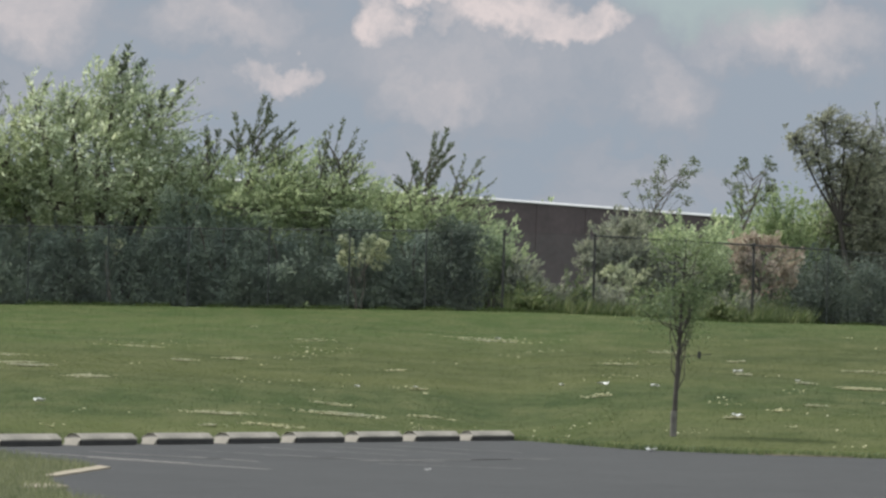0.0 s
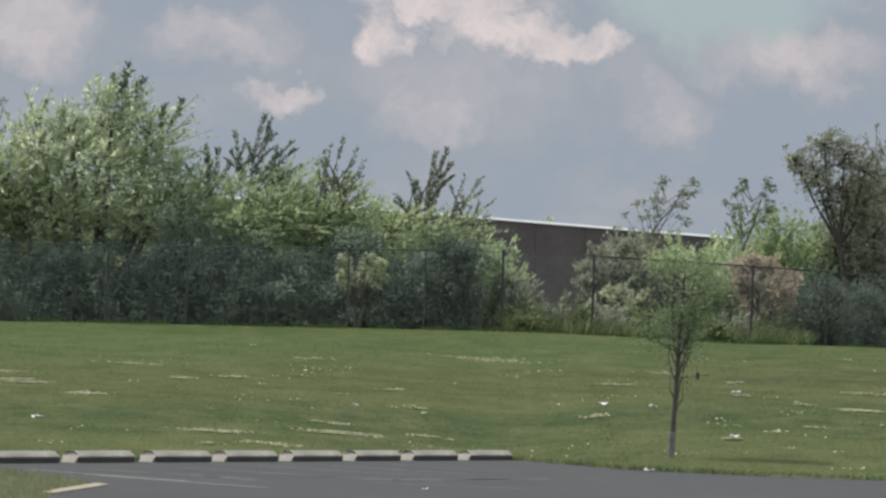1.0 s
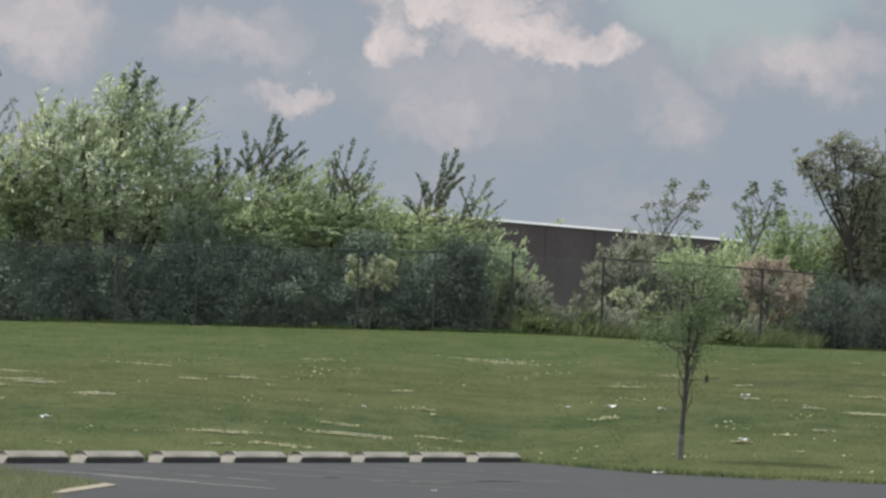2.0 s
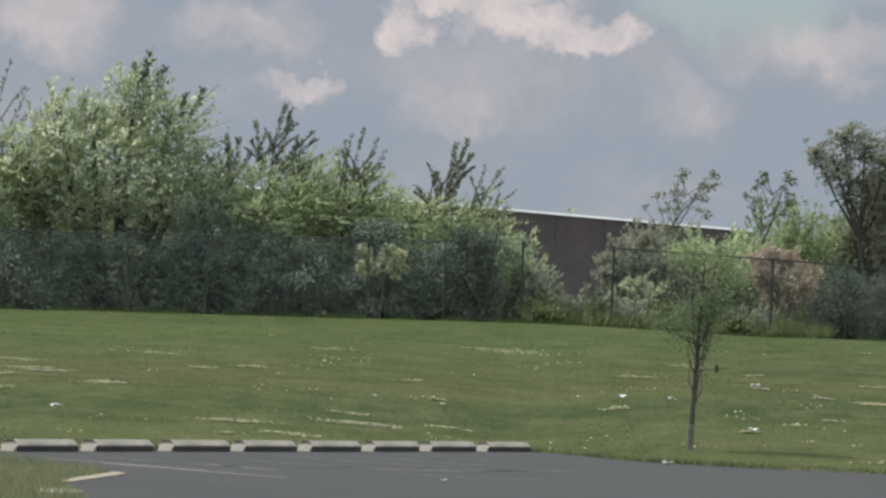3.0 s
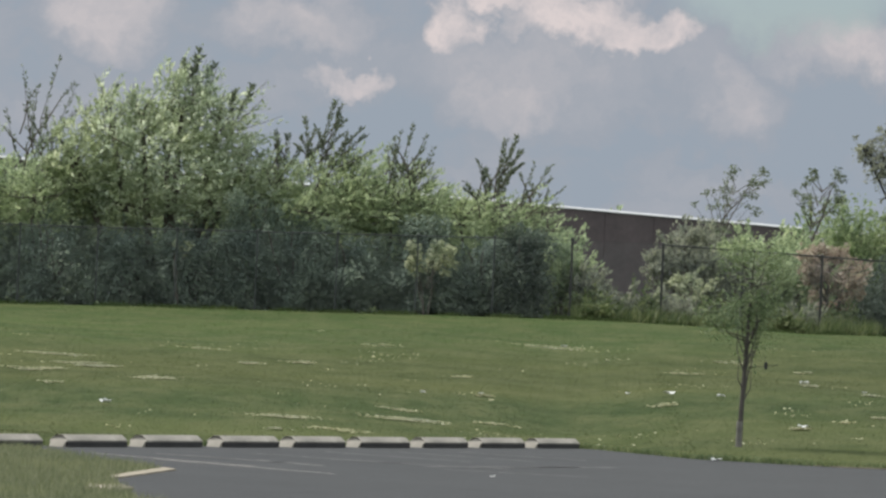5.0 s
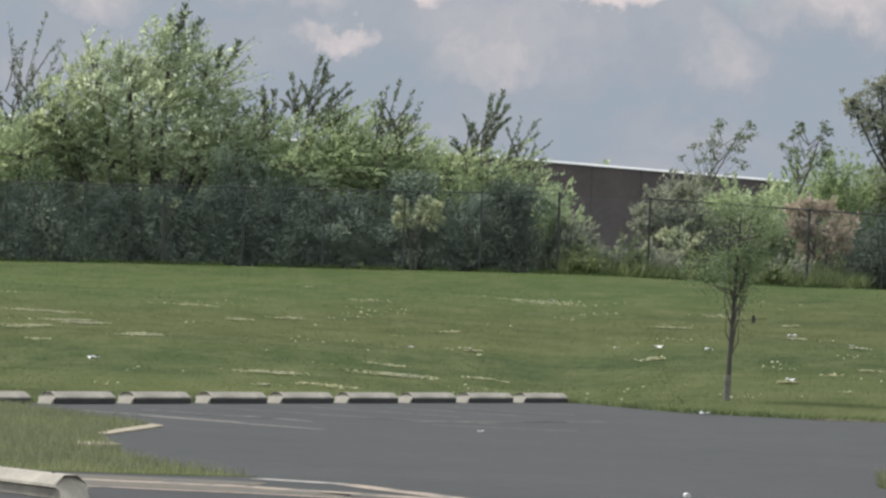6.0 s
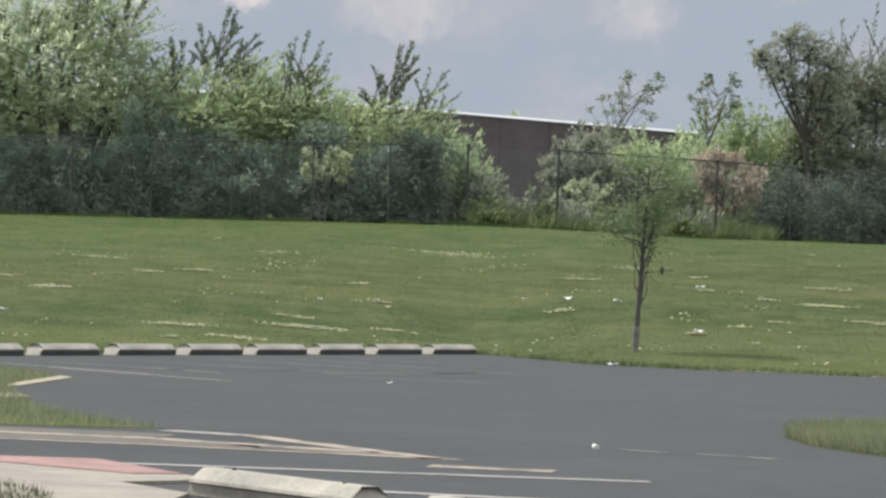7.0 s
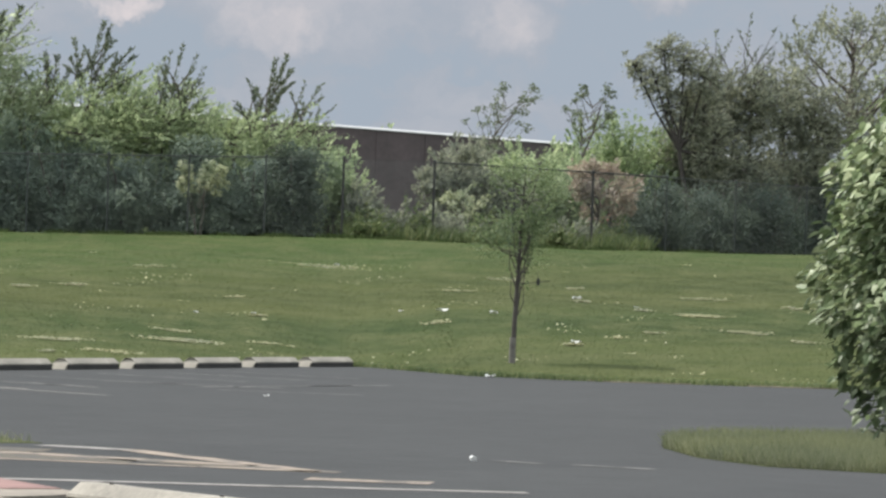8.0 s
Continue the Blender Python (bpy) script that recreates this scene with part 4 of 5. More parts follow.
# the gap where the railway shows
tree("shrub", 1.0, 127.3, 1.25, 0.45, LEAF_GREY, "small half-bare shrub in the gap", "shrub", n=420, seed=42, fill=0.2, limbs=8, base=0.2, stems=2, clump=0.2, trunk=0.04)
for i, (x, y, h, r, mat) in enumerate([(0.9, 125.4, 0.7, 0.5, WEED), (1.7, 126.2, 0.85, 0.55, LEAF_GREY), (2.4, 127.2, 0.95, 0.6, WEED), (3.4, 128.2, 0.8, 0.6, LEAF_GREY), (4.5, 129.6, 0.85, 0.6, WEED), (5.7, 131.0, 0.75, 0.6, WEED), (7.0, 132.4, 0.75, 0.6, LEAF_GREY), (8.2, 133.6, 0.8, 0.6, WEED), (1.3, 124.0, 0.45, 0.5, WEED), (6.4, 130.2, 0.55, 0.5, WEED)]):
    tree("weed_clump", x, y, h, r, mat, "leafy green weeds at the foot of the fence", "weeds", n=1100, size=0.07, seed=60 + i, shoots=1.0, limbs=12, base=0.05, stems=4, clump=0.24, trunk=0.02, group="weeds along the fence")
tree("shrub", 3.7, 133.0, 3.05, 1.0, LEAF_GREY, "greyish green shrub with sparse leaves", "shrub", n=3000, seed=43, limbs=14, base=0.2, stems=3, clump=0.3)
tree("shrub", 3.75, 130.5, 1.6, 0.85, LEAF_PALE, "flowering shrub with pale yellow tips", "shrub", n=760, size=0.07, seed=44, fill=0.0, shoots=0.5, limbs=15, base=0.35, stems=3, clump=0.17, trunk=0.03)
tree("shrub", 5.9, 136.5, 3.0, 1.5, LEAF_MID, "green shrub thick with new leaves", "shrub", n=6000, seed=45, limbs=16, base=0.1, stems=3, clump=0.33)
tree("shrub", 5.2, 133.5, 2.1, 0.9, LEAF_GREY, "low shrub with greyed leaves", "shrub", n=1500, seed=46, limbs=10, base=0.1, stems=3, clump=0.28)
tree("shrub", 7.85, 134.6, 2.65, 0.95, LEAF_PINK, "shrub with pinkish brown young leaves", "shrub", n=2000, size=0.08, seed=47, fill=0.1, shoots=2.0, limbs=17, base=0.2, stems=3, clump=0.26)
tree("tree", 9.0, 143.0, 4.45, 2.0, LEAF_BRIGHT, "domed tree with bright green leaves", n=8500, seed=48, limbs=20, base=0.1, stems=3, clump=0.42)
tree("tree", 4.7, 150.0, 5.6, 1.25, LEAF_SPRIG, "thin leaning tree with sparse leaves", n=1150, size=0.06, seed=49, shoots=0.0, fill=0.0, limbs=32, base=0.5, lean=(1.4, 0), clump=0.2, trunk=0.035)
tree("tree", 7.3, 141.0, 5.25, 0.85, LEAF_SPRIG, "slender leaning tree tufted at the top", n=620, size=0.062, seed=50, shoots=0.0, fill=0.0, limbs=15, base=0.74, lean=(0.9, 0), clump=0.19, trunk=0.055)
# the dark tree group further along
lobed_tree("tree", 10.9, 141.0, [(-1.7, 5.7, 0.5, 0.35), (-0.9, 6.25, 0.6, 0.42), (-0.3, 5.95, 0.6, 0.48), (-1.1, 5.3, 0.6, 0.5), (-0.7, 4.6, 0.45, 0.5), (0.35, 5.5, 0.65, 0.6), (-0.1, 4.9, 0.5, 0.5), (0.3, 4.3, 0.7, 0.6), (0.6, 3.3, 0.8, 0.9)], LEAF_GREY,
           "leaning tree with forked bare limbs and greyed leaves", seed=51, spray=0.36, thick=12.0, fill=60, trunk=0.095, wind=(0.45, 0.0, 0.3), size=0.07, bark=BARK_DARK, fork=(-0.35, 3.3))
lobed_tree("tree", 12.4, 142.5, [(-0.7, 4.5, 1.1, 1.3), (0.4, 4.7, 1.0, 1.2), (-0.2, 2.4, 1.6, 1.7), (-1.5, 3.2, 1.0, 1.4), (-1.2, 4.5, 0.7, 0.8)], LEAF_GREY, "thick dark tree with bare shoots above the crown", seed=52, fill=140, thick=10.0, trunk=0.12,
           fans=[(-0.6, 4.9, 16, ((-6, 2.2), (6, 2.0))), (0.3, 5.0, 16, ((-2, 2.6), (10, 2.3), (18, 1.7)))])
lobed_tree("tree", 14.3, 144.0, [(-0.4, 4.8, 1.0, 1.3), (0.7, 4.0, 1.0, 1.2), (0.0, 2.3, 1.6, 1.6)], LEAF_GREY, "dark green tree crowding the fence", seed=53, fill=140, thick=10.0)
tree("tree", 16.2, 146.0, 8.0, 2.4, LEAF_GREY, "tall open tree with sky between its limbs", n=3900, size=0.085, seed=54, fill=0.1, shoots=1.5, limbs=44, base=0.35, clump=0.38, trunk=0.16)
tree("tree", 19.0, 147.0, 7.4, 2.4, LEAF_MID, "tall green tree behind the fence", n=7000, seed=55, limbs=24, base=0.1, clump=0.5)
tree("shrub", 4.75, 137.5, 3.0, 1.0, LEAF_GREY, "twiggy shrub hiding part of the railway", "shrub", n=2600, seed=56, fill=0.4, limbs=16, base=0.1, stems=3, clump=0.3)
tree("shrub", 7.1, 139.5, 3.0, 1.2, LEAF_MID, "green shrub hiding part of the railway", "shrub", n=3600, seed=57, limbs=16, base=0.05, stems=3, clump=0.33)
# low growth far along the line, beyond the railway
for i, (x, y, h) in enumerate([(-1.5, 196, 6.9), (2.2, 202, 7.4), (7, 204, 6.2), (13, 208, 4.6), (18, 212, 4.4), (-8, 194, 4.0), (-14, 192, 4.4), (23, 216, 4.5), (-20, 190, 4.4), (-26, 187, 4.4)]):
    tree("tree", x, y, h, 2.6, LEAF_MID, "distant green tree beyond the railway", n=2600, size=0.16, seed=80 + i, limbs=16, base=0.1, stems=2, clump=0.6, group="trees beyond the railway")


# ---- railway ----
RAIL_AT, RAIL_DIR = Vector((2.06, 165.0, 2.2)), Vector((0.766, 0.643, -0.0115)).normalized()
RAIL_TURN = math.degrees(math.atan2(RAIL_DIR.y, RAIL_DIR.x))
RAIL_TILT = math.degrees(math.asin(-RAIL_DIR.z))


def rail_pose(s, lift=0.0):
    p = RAIL_AT + RAIL_DIR * s
    return Matrix.Translation(p + Vector((0, 0, lift))) @ Euler((0, radians(RAIL_TILT), radians(RAIL_TURN))).to_matrix().to_4x4()


bed = bmesh.new()
vs = [bed.verts.new(p) for p in [(-90, -4.2, -1.6), (-90, -1.7, -0.3), (-90, 1.7, -0.3), (-90, 4.2, -1.6), (90, -4.2, -1.6), (90, -1.7, -0.3), (90, 1.7, -0.3), (90, 4.2, -1.6)]]
for q in ((0, 1, 5, 4), (1, 2, 6, 5), (2, 3, 7, 6), (0, 3, 2, 1), (4, 5, 6, 7), (0, 4, 7, 3)):
    bed.faces.new([vs[i] for i in q])
bmesh.ops.recalc_face_normals(bed, faces=bed.faces)
me = bpy.data.meshes.new("track_bed")
bed.to_mesh(me)
bed.free()
me.materials.append(BALLAST)
track = new("track_bed", me)
track.matrix_basis = rail_pose(0)
tagged(track, "grey ballast bank carrying a railway track", "railway", kind="structure")
for s in (-0.72, 0.72):
    bm = bmesh.new()
    add_box(bm, (0, s, -0.012), (180, 0.14, 0.024))
    add_box(bm, (0, s, -0.075), (180, 0.03, 0.11))
    add_box(bm, (0, s, -0.15), (180, 0.16, 0.03))
    part("rail", bm, STEEL, track)
bm = bmesh.new()
for k in range(300):
    add_box(bm, (-89.7 + k * 0.6, 0, -0.235), (0.22, 2.6, 0.14))
part("sleepers", bm, BARK, track)


def freight_car():
    """A brown box-shaped freight wagon: ribbed sides, white upper edge, ribbed red ends, two bogies."""
    top = new("freight_wagon")
    L, W, z0, z1 = 18.6, 3.05, 1.05, 4.55
    bm = bmesh.new()
    add_box(bm, (0, 0, (z0 + z1) / 2), (L, W - 0.12, z1 - z0), 0.02)
    part("body", bm, CAR_BROWN, top)
    for sy in (-1, 1):
        for k in range(9):
            x = -L / 2 + 0.35 + k * (L - 0.7) / 8
            bm = bmesh.new()
            add_box(bm, (x, sy * (W / 2 - 0.055), (z0 + z1) / 2), (0.10, 0.02, z1 - z0 - 0.1))
            part("side_rib", bm, CAR_BROWN, top)
        # sloped eaves strip
        bm = bmesh.new()
        ring = [(W / 2 - 0.01, z1 - 0.03), (W / 2 - 0.01, z1), (W / 2 - 0.16, z1 + 0.065), (W / 2 - 0.20, z1 - 0.03)]
        ends = [[bm.verts.new((sx * L / 2, sy * yy, zz)) for yy, zz in ring] for sx in (-1, 1)]
        for i in range(4):
            j = (i + 1) % 4
            bm.faces.new((ends[0][i], ends[1][i], ends[1][j], ends[0][j]))
        bm.faces.new(ends[0])
        bm.faces.new(ends[1][::-1])
        bmesh.ops.recalc_face_normals(bm, faces=bm.faces)
        part("upper_edge", bm, CAR_WHITE, top, "white painted upper edge")
        bm = bmesh.new()
        add_box(bm, (0, sy * (W / 2 - 0.02), z0 + 0.06), (L, 0.12, 0.22), 0.01)
        part("side_sill", bm, CAR_BROWN, top)
        # emblem of plain white bars near the end of the side
        for dx, dz, sx, sz in ((7.0, 0, 0.22, 1.1), (7.45, 0.45, 0.7, 0.2), (7.45, -0.45, 0.7, 0.2), (8.15, 0, 0.22, 1.1), (8.75, 0, 0.22, 1.1)):
            bm = bmesh.new()
            add_box(bm, (dx, sy * (W / 2 + 0.012), 3.15 + dz), (sx, 0.01, sz))
            part("emblem_bar", bm, CAR_WHITE, top, "white emblem bar")
    bm = bmesh.new()
    for k in range(16):
        add_box(bm, (-L / 2 + 0.6 + k * 1.16, 0, z1 - 0.01), (1.1, W - 0.3, 0.07), 0.02)
    part("roof", bm, CAR_WHITE, top, "pale galvanised roof panels")
    for sx in (-1, 1):
        x = sx * (L / 2 + 0.03)
        bm = bmesh.new()
        add_box(bm, (x, 0, z0 + 1.35), (0.05, W - 0.25, 2.6), 0.02)
        part("end_panel", bm, CAR_BROWN, top)
        for k in range(4):
            bm = bmesh.new()
            add_box(bm, (x, 0, z0 + 0.4 + k * 0.62), (0.12, W - 0.25, 0.42), 0.03)
            part("end_rib", bm, CAR_RED, top, "faded red end rib")
        bm = bmesh.new()
        add_box(bm, (x, 0, z1 - 0.30), (0.08, W - 0.2, 0.5), 0.02)
        part("end_header", bm, CAR_WHITE, top, "white painted end panel")
        for k in range(3):
            bm = bmesh.new()
            add_box(bm, (x + sx * 0.045, -0.8 + k * 0.75, z1 - 0.30), (0.012, 0.5, 0.2))
            part("marking_bar", bm, STEEL, top)
        bm = bmesh.new()
        for k in range(7):
            cyl(bm, (x + sx * 0.08, W / 2 - 0.65, z0 + 0.2 + k * 0.42), (x + sx * 0.08, W / 2 - 0.15, z0 + 0.2 + k * 0.42), 0.015, 5)
        for yy in (W / 2 - 0.65, W / 2 - 0.15):
            cyl(bm, (x + sx * 0.08, yy, z0), (x + sx * 0.08, yy, z0 + 2.9), 0.018, 5)
        part("ladder", bm, STEEL, top)
        bm = bmesh.new()
        add_box(bm, (sx * (L / 2 + 0.45), 0, 0.85), (0.95, 0.25, 0.28), 0.03)
        part("coupler", bm, STEEL, top)
        bm = bmesh.new()
        for sy in (-1, 1):
            add_box(bm, (sx * 6.6, sy * 1.0, 0.55), (2.3, 0.16, 0.3), 0.04)
        add_box(bm, (sx * 6.6, 0, 0.75), (0.5, 2.1, 0.35), 0.04)
        bogie = part("bogie", bm, STEEL, top)
        for dx in (-0.88, 0.88):
            for sy in (-0.72, 0.72):
                bm = bmesh.new()
                cyl(bm, (sx * 6.6 + dx, sy - 0.06, 0.46), (sx * 6.6 + dx, sy + 0.06, 0.46), 0.455, 18)
                part("wheel", bm, STEEL, bogie)
    bm = bmesh.new()
    add_box(bm, (0, 0, 0.93), (L - 0.6, 0.9, 0.3))
    part("centre_sill", bm, STEEL, top)
    return tagged(top, "oxide-brown freight wagon with a white upper edge on rails", "freight wagon", "freight train")


wagon = freight_car()
wagon.matrix_basis = rail_pose(-1.6)
for k in (-3, -2, -1, 1, 2):
    copy_thing(wagon, rail_pose(-1.6 + 20.5 * k))


# ---- the planted sapling ----
def sapling():
    r = np.random.default_rng(90)
    x, y = 3.05, 74.10
    z0 = float(land(x, y)) - 0.02
    top = tagged(new("sapling"), "young tree with thin upright branches and sparse leaves on lawn", "tree")
    top.location = (x, y, z0)
    H = 3.15
    main = [Vector((0, 0, 0)), Vector((0.01, 0, 0.6)), Vector((0.035, 0.02, 1.2)), Vector((0.06, 0, 1.9)), Vector((0.09, 0, 2.6)), Vector((0.11, 0, H - 0.1))]
    wood = [tube(main, [0.046, 0.040, 0.035, 0.028, 0.018, 0.006], 8)]
    centres = []
    for k in range(30):
        u = r.uniform(0.20, 0.92)
        a = Vector((0.01 + 0.10 * u, 0, H * u))
        w = r.uniform(0, 2 * math.pi)
        out = (0.12 + 0.52 * math.sin(math.pi * min(1, u * 0.95))) * r.uniform(0.5, 1.15) * (0.6 if u < 0.4 else 1.0)
        if u < 0.5:
            out *= 0.55
        b = a + Vector((math.cos(w) * out, math.sin(w) * out, r.uniform(0.25, 0.6) if u > 0.5 else r.uniform(0.5, 0.95)))
        b.z = min(b.z, H)
        m_ = a.lerp(b, 0.5) + Vector((math.cos(w) * 0.07, math.sin(w) * 0.07, -0.06))
        bv, bf = tube([a, m_, b], [0.014, 0.009, 0.003], 5)
        piece("branch", mesh_of("branch", bv, bf, BARK_DARK), top)
        if u > 0.40:
            centres += [(b, 0.18), (m_.lerp(b, 0.5), 0.15)]
        else:
            centres.append((b, 0.07))
    n = 2300
    pick = r.choice(len(centres), n, p=np.array([c[1] for c in centres]) ** 2 / sum(c[1] ** 2 for c in centres))
    pos = np.array([tuple(c[0]) for c in centres])[pick] + r.normal(size=(n, 3)) * (np.array([c[1] for c in centres])[pick] * 0.75)[:, None]
    lv, lf = lozenges(pos, 0.042, r, 0.42)
    v, f = joined(wood)
    piece("trunk", mesh_of("trunk", v, f, BARK_DARK), top)
    piece("crown", mesh_of("crown", lv, lf, LEAF_YOUNG), top)
    bm = bmesh.new()
    cyl(bm, (-0.012, -0.01, 0.02), (-0.008, -0.01, 0.42), 0.049, 10)
    part("trunk_guard", bm, BARK_GREY, top, "pale grey wrap round the trunk's foot")
    tag = bmesh.new()
    add_box(tag, (0.36, 0, 1.30), (0.05, 0.012, 0.11), 0.004)
    cyl(tag, (0.36, 0, 1.35), (0.34, 0, 1.45), 0.003, 4)
    cyl(tag, (0.02, 0, 1.25), (0.55, 0, 1.32), 0.006, 5)
    part("tag", tag, BLACK_PLASTIC, top, "small dark tag on a side twig")


sapling()


# ---- the broad-leaved tree close by ----
def broad_tree():
    r = np.random.default_rng(91)
    x, y = 3.81, 25.5
    top = tagged(new("tree"), "broad-leaved tree with large lit green leaves beside the asphalt", "tree")
    top.location = (x, y, 0.0)
    rx, rz, cz = 1.20, 1.24, 1.47
    wood = [tube([Vector((0, 0, 0)), Vector((0.03, 0, 0.7)), Vector((0, 0.02, 1.4)), Vector((0.02, 0, 2.2))], [0.07, 0.06, 0.045, 0.015], 10)]
    hubs = []
    for k in range(120):
        w, u = r.uniform(0, 2 * math.pi), r.uniform(-0.92, 0.95)
        s = math.sqrt(1 - u * u)
        tip = Vector((math.cos(w) * s * rx, math.sin(w) * s * rx, cz + u * rz))
        k_ = r.uniform(0.5, 0.9)
        tip = Vector((tip.x * k_, tip.y * k_, cz + (tip.z - cz) * k_))
        a = Vector((0, 0, max(0.55, min(2.0, tip.z - 0.35))))
        wood.append(tube([a, a.lerp(tip, 0.5) + Vector((0, 0, 0.06)), tip], [0.02, 0.012, 0.004], 5))
        hubs.append(tip)
    n = 19000
    d = r.normal(size=(n, 3))
    d /= np.linalg.norm(d, axis=1)[:, None]
    w_, e_ = np.arctan2(d[:, 1], d[:, 0]), d[:, 2]
    lump = 0.10 * np.sin(7 * w_ + 5 * e_ + 1.0) + 0.08 * np.sin(11 * e_ + 3 * w_) + 0.07 * np.sin(13 * w_ - 9 * e_)
    k_ = np.minimum(r.uniform(0.15, 1.0, n) ** 0.35 * (0.95 + lump), r.uniform(0.94, 1.03, n))
    pos = d * k_[:, None] * np.array([rx, rx, rz]) + np.array([0, 0, cz])
    for i, h in enumerate(hubs):
        near_hub = slice(i * 12, i * 12 + 12)
        pos[near_hub] = np.array(h)[None] + r.normal(size=(12, 3)) * 0.05
    out = np.stack([d[:, 0] * 0.9, d[:, 1] * 0.9, np.full(n, -0.45)], 1)
    lv, lf = broad_leaves(pos, out, 0.033, r)
    v, f = joined(wood)
    piece("trunk", mesh_of("trunk", v, f, BARK), top)
    piece("crown", mesh_of("crown", lv, lf, LEAF_BROAD), top)


def broad_leaves(c, a, size, r):
    """Heart-shaped leaves of eight corners, folded along the midrib and hanging outwards."""
    n = len(c)
    a = a + r.normal(size=(n, 3)) * 0.35
    a /= np.linalg.norm(a, axis=1)[:, None]
    up = np.array([0, 0, 1.0]) + r.normal(size=(n, 3)) * 0.3
    b = np.cross(a, up)
    b /= np.linalg.norm(b, axis=1)[:, None]
    k = np.cross(b, a)
    s = (size * r.uniform(0.6, 1.3, n))[:, None]
    shape = [(-0.8, 0.0, 0.0), (-1.0, 0.45, 0.12), (-0.35, 0.85, 0.22), (0.45, 0.5, 0.1), (1.2, 0.0, -0.25), (0.45, -0.5, 0.1), (-0.35, -0.85, 0.22), (-1.0, -0.45, 0.12)]
    v = np.stack([c + (a * p + b * q + k * w) * s for p, q, w in shape], 1).reshape(-1, 3)
    i = np.arange(n)[:, None] * 8
    f = np.concatenate([i + np.array(t) for t in ((0, 1, 2), (0, 2, 3), (0, 3, 4), (0, 4, 5), (0, 5, 6), (0, 6, 7))], 1).reshape(-1, 3)
    return v, f


broad_tree()


# ---- bare dirt at the island's edge ----
for outline in ([(-3.99, 50.2), (-3.82, 49.6), (-3.93, 47.5), (-4.03, 45.6), (-4.18, 45.1), (-4.13, 47.2)], [(-4.05, 42.6), (-3.8, 42.9), (-3.62, 42.2), (-3.72, 41.5), (-4.0, 41.6)],
                [(3.9, 69.9), (4.8, 70.2), (5.6, 70.3), (5.5, 69.7), (4.4, 69.5)], [(6.3, 70.2), (7.6, 70.3), (7.7, 69.7), (6.4, 69.6)]):
    patch = flat_sheet("dirt_patch", outline, 0.016, 0.03, DIRT)
    tagged(patch, "bare sandy dirt at the asphalt's edge", "dirt", kind="structure")

# ---- undergrowth at the fence's foot ----
r_ = np.random.default_rng(150)
q = np.stack([r_.uniform(-19, 18, 30000), np.zeros(30000)], 1)
line_y = np.interp(q[:, 0], [p[0] for p in FENCE], [p[1] for p in FENCE])
q[:, 1] = line_y + r_.uniform(-0.5, 3.0, 30000)
shade = (q[:, 0] < 0.6) | (q[:, 0] > 9.3)
blades("undergrowth", q[~shade], land(q[~shade, 0], q[~shade, 1]), 0.42, 0.05, WEED, r_, "rank green weeds and tall grass under the fence", "undergrowth")

# ---- straw, litter ----
def straw_heap(x, y, w, thick, seed):
    """Dry clippings in a thin broken drift, densest in the middle."""
    r = np.random.default_rng(seed)
    p = []
    for k in range(int(r.integers(2, 5))):
        cx, cy = x + r.uniform(-0.8, 0.8) * w, y + r.normal() * (0.12 + 0.3 * w)
        m = max(4, int(230 * thick * w * r.uniform(0.3, 1.0)))
        p.append(np.stack([cx + r.normal(size=m) * w * r.uniform(0.25, 0.6), cy + r.normal(size=m) * (0.06 + 0.12 * w)], 1))
    p = np.concatenate(p)
    n = len(p)
    z = land(p[:, 0], p[:, 1]) + 0.018 + r.uniform(0, 0.012, n)
    v, f = lozenges(np.concatenate([p, z[:, None]], 1), 0.040, r, 0.4, 0.0, lying=True)
    ob = new("straw_patch", mesh_of("straw_patch", v, f, STRAW))
    tagged(ob, "pale dry clippings lying on the lawn", "dry grass", kind="stuff")


# place, half width and thickness of each drift
for i, (x, y, w, thick) in enumerate([(-9.74, 92.3, 0.66, 1.7), (-9.28, 85.2, 0.34, 1.8), (-8.28, 87.4, 0.42, 2.0), (-8.44, 81.1, 0.24, 1.0), (-6.92, 83.7, 0.30, 1.2), (-5.75, 93.7, 0.27, 0.9), (-4.83, 95.3, 0.32, 0.9), (-3.75, 102.6, 0.49, 0.6), (0.17, 107.0, 0.9, 0.35),
                                      (-4.2, 76.4, 0.55, 0.7), (-2.42, 80.5, 0.27, 1.2), (-2.2, 78.2, 0.55, 2.2), (-3.24, 73.4, 0.39, 1.0), (-0.86, 79.5, 0.33, 1.0), (-4.07, 72.6, 0.19, 1.0), (-1.12, 86.6, 0.12, 1.6), (2.1, 85.2, 0.20, 0.8), (5.15, 93.2, 0.14, 1.4),
                                      (4.28, 78.6, 0.16, 1.6), (5.88, 82.8, 0.18, 1.0), (6.25, 90.5, 0.14, 1.0), (5.39, 99.9, 0.18, 1.0), (-9.0, 85.4, 0.22, 1.2), (-8.7, 88.5, 0.34, 1.7), (7.12, 89.7, 0.42, 1.8), (9.39, 93.2, 0.22, 1.4), (7.72, 84.5, 0.32, 1.4),
                                      (8.33, 81.5, 0.16, 1.6), (5.18, 81.0, 0.14, 0.8), (0.43, 107.8, 0.30, 0.5), (11.0, 99.9, 0.30, 0.8), (-7.4, 98.5, 0.5, 0.5), (2.9, 97.0, 0.35, 0.5), (-1.6, 92.5, 0.3, 0.5), (3.8, 103.0, 0.4, 0.4), (7.9, 96.0, 0.4, 0.6)]):
    straw_heap(x, y, w, thick, 200 + i)


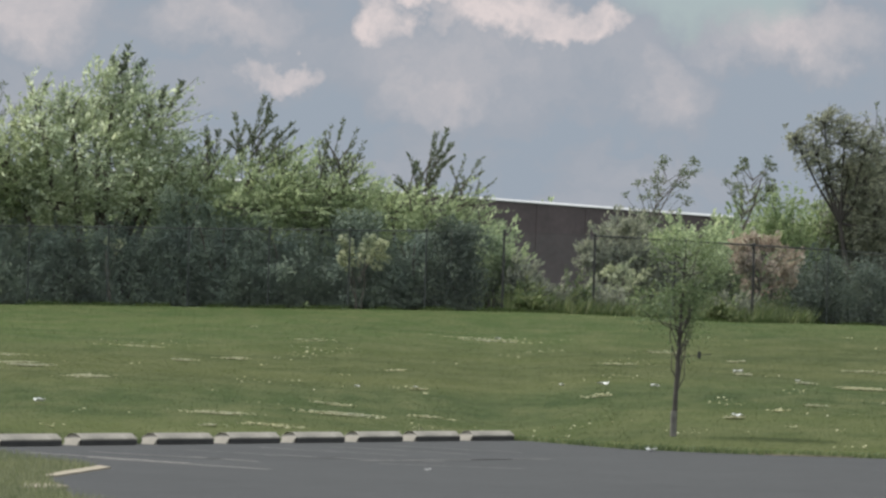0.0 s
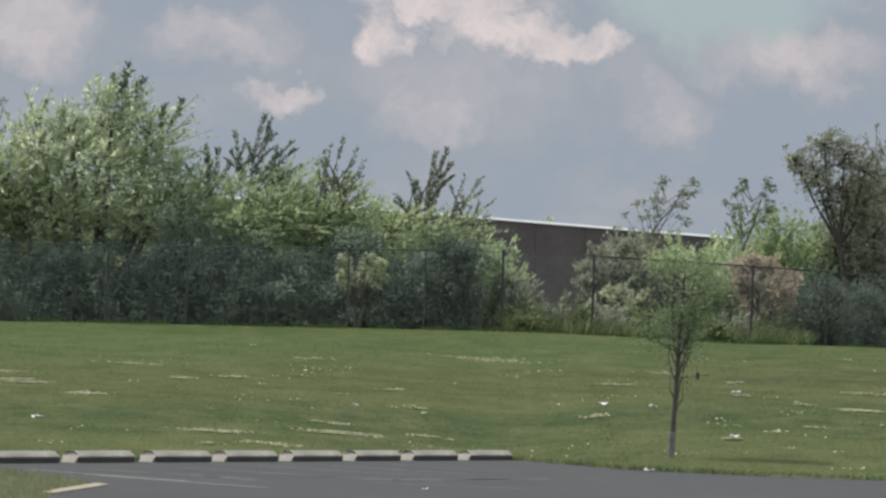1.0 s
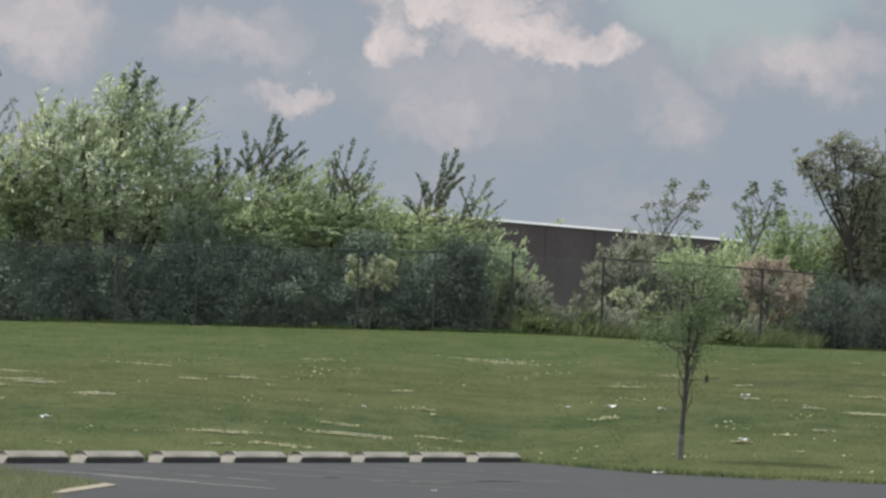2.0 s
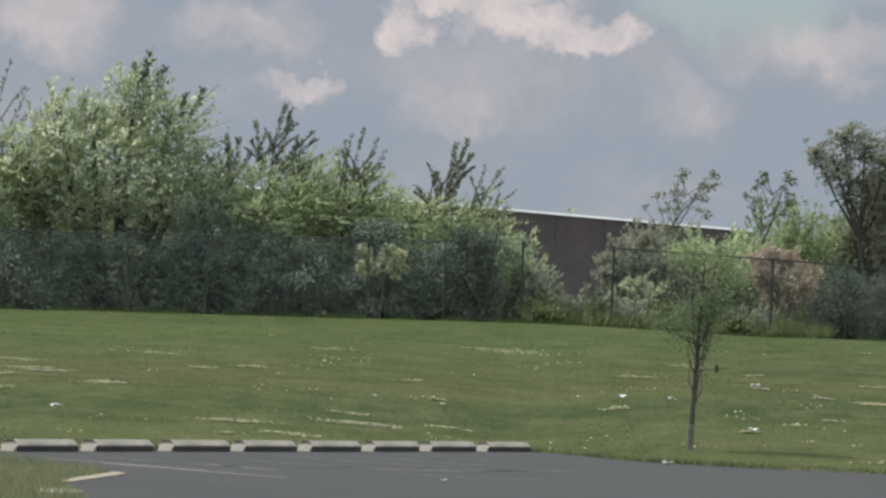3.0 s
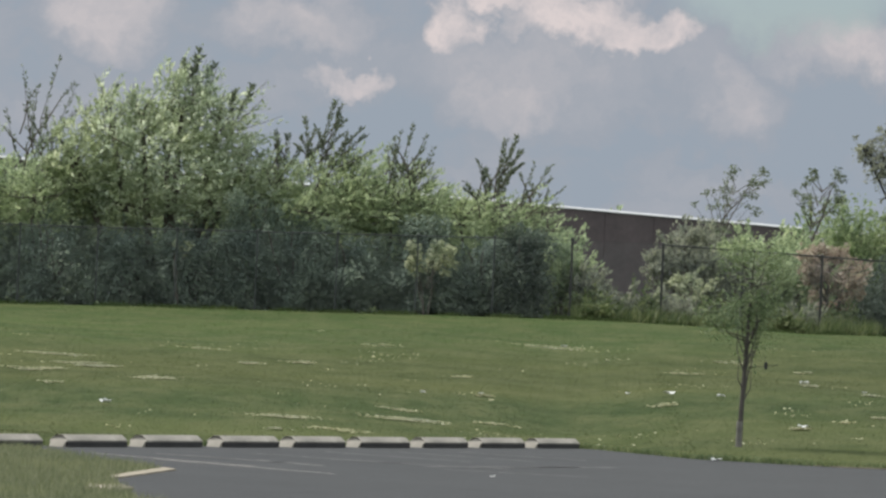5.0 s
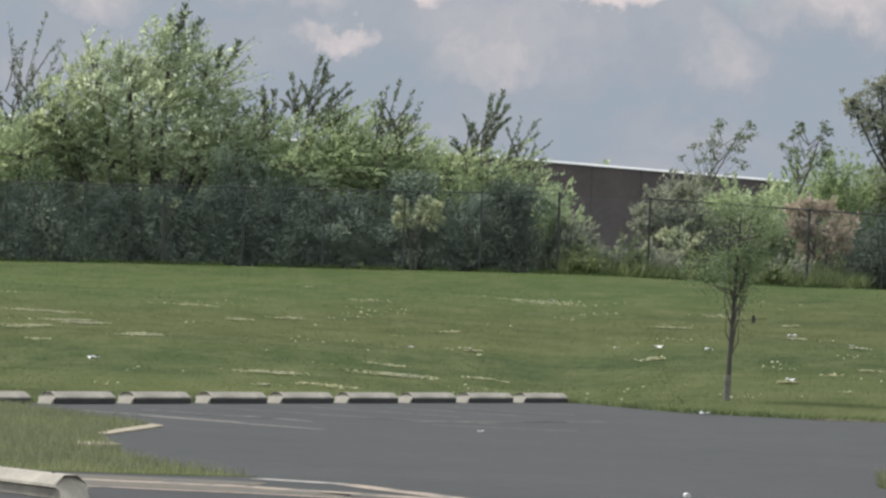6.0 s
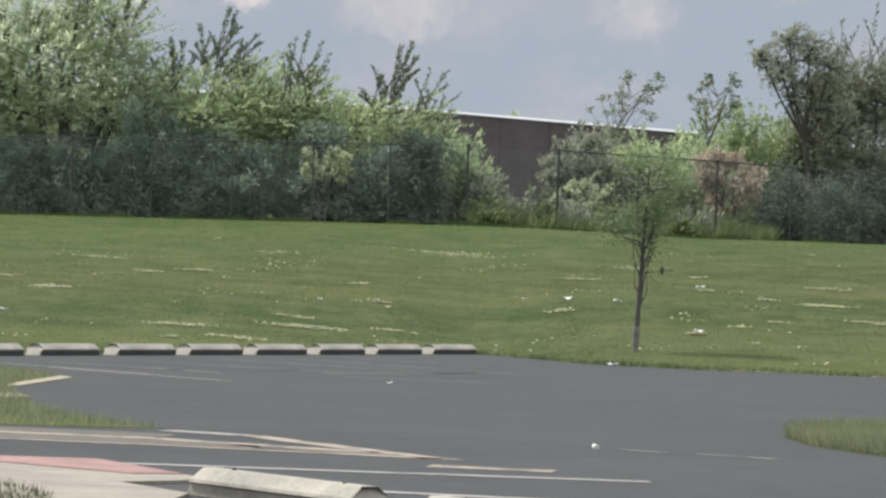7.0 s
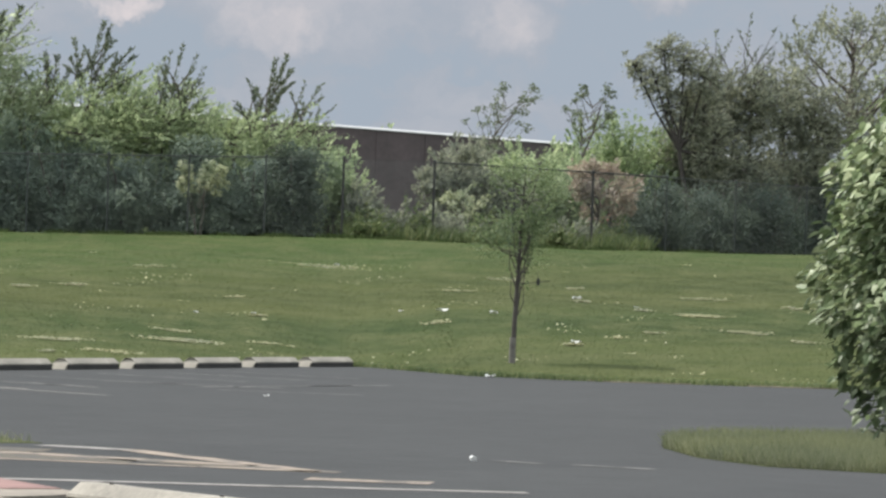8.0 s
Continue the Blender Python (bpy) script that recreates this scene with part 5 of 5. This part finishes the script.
def seed_heads():
    """Pale clover and seed heads in loose drifts over the lawn."""
    r = np.random.default_rng(160)
    pos = []
    for k in range(75):
        y = 70 + 42 * r.uniform() ** 1.3
        x = r.uniform(-1, 1) * (y * 0.125)
        m = int(r.integers(2, 16))
        spread = r.uniform(0.05, 0.4)
        p = np.stack([x + r.normal(size=m) * spread, y + r.normal(size=m) * spread * 1.6], 1)
        p = p[p[:, 1] > edge_y(p[:, 0]) + 0.3]
        pos.append(np.concatenate([p, (land(p[:, 0], p[:, 1]) + 0.03)[:, None]], 1))
    v, f = lozenges(np.concatenate(pos), 0.028, r, 0.8, 0.0, lying=True)
    ob = new("seed_heads", mesh_of("seed_heads", v, f, STRAW))
    tagged(ob, "pale seed heads and clover flowers scattered over the lawn", "wild flowers", kind="stuff")


seed_heads()


def paper_scrap(x, y, z, s, seed, label, kind="paper_scrap"):
    r = np.random.default_rng(seed)
    bm = bmesh.new()
    bmesh.ops.create_grid(bm, x_segments=5, y_segments=5, size=s)
    for v in bm.verts:
        v.co.z = s * 0.9 * abs(noise.noise(Vector((v.co.x / s * 1.3 + seed, v.co.y / s * 1.3, seed)))) + 0.3 * s * (v.co.x / s) ** 2
        v.co.x *= r.uniform(0.85, 1.1)
    ext = bmesh.ops.extrude_face_region(bm, geom=bm.faces[:])
    bmesh.ops.translate(bm, vec=(0, 0, 0.004), verts=[g for g in ext["geom"] if isinstance(g, bmesh.types.BMVert)])
    bmesh.ops.recalc_face_normals(bm, faces=bm.faces)
    me = bpy.data.meshes.new(kind)
    bm.to_mesh(me)
    bm.free()
    me.materials.append(PAPER)
    ob = new(kind, me)
    ob.matrix_basis = pose(x, y, z, 0, 0, seed * 40)
    tagged(ob, label, "litter")


for i, (x, y, s) in enumerate([(2.27, 87.44, 0.085), (3.20, 86.82, 0.070), (-7.09, 76.60, 0.080), (4.27, 78.52, 0.075), (-1.18, 86.58, 0.040), (-2.21, 85.64, 0.040), (5.07, 93.32, 0.080), (1.53, 88.34, 0.040), (6.07, 90.70, 0.045), (0.38, 107.44, 0.060)]):
    paper_scrap(x, y, float(land(x, y)) + 0.05, s, i + 1, "crumpled white paper scrap lying on the grass")
paper_scrap(2.55, 69.9, 0.004, 0.07, 31, "flattened white paper scrap on the asphalt edge")
paper_scrap(-0.55, 53.0, 0.004, 0.028, 32, "small pale paper scrap on the asphalt")


def paper_cup(x, y):
    top = tagged(new("paper_cup"), "small white paper cup lying on the asphalt", "cup")
    bm = bmesh.new()
    bmesh.ops.create_cone(bm, cap_ends=True, segments=16, radius1=0.024, radius2=0.032, depth=0.075)
    bmesh.ops.translate(bm, vec=(0, 0, 0.0375), verts=bm.verts)
    part("cup", bm, PAPER, top)
    bm = bmesh.new()
    bmesh.ops.create_cone(bm, cap_ends=True, segments=16, radius1=0.034, radius2=0.033, depth=0.006)
    bmesh.ops.translate(bm, vec=(0, 0, 0.077), verts=bm.verts)
    part("rim", bm, PAPER, top)
    top.matrix_basis = pose(x, y, 0.02, 100, 0, 15) @ Matrix.Scale(0.75, 4)


paper_cup(1.16, 34.9)
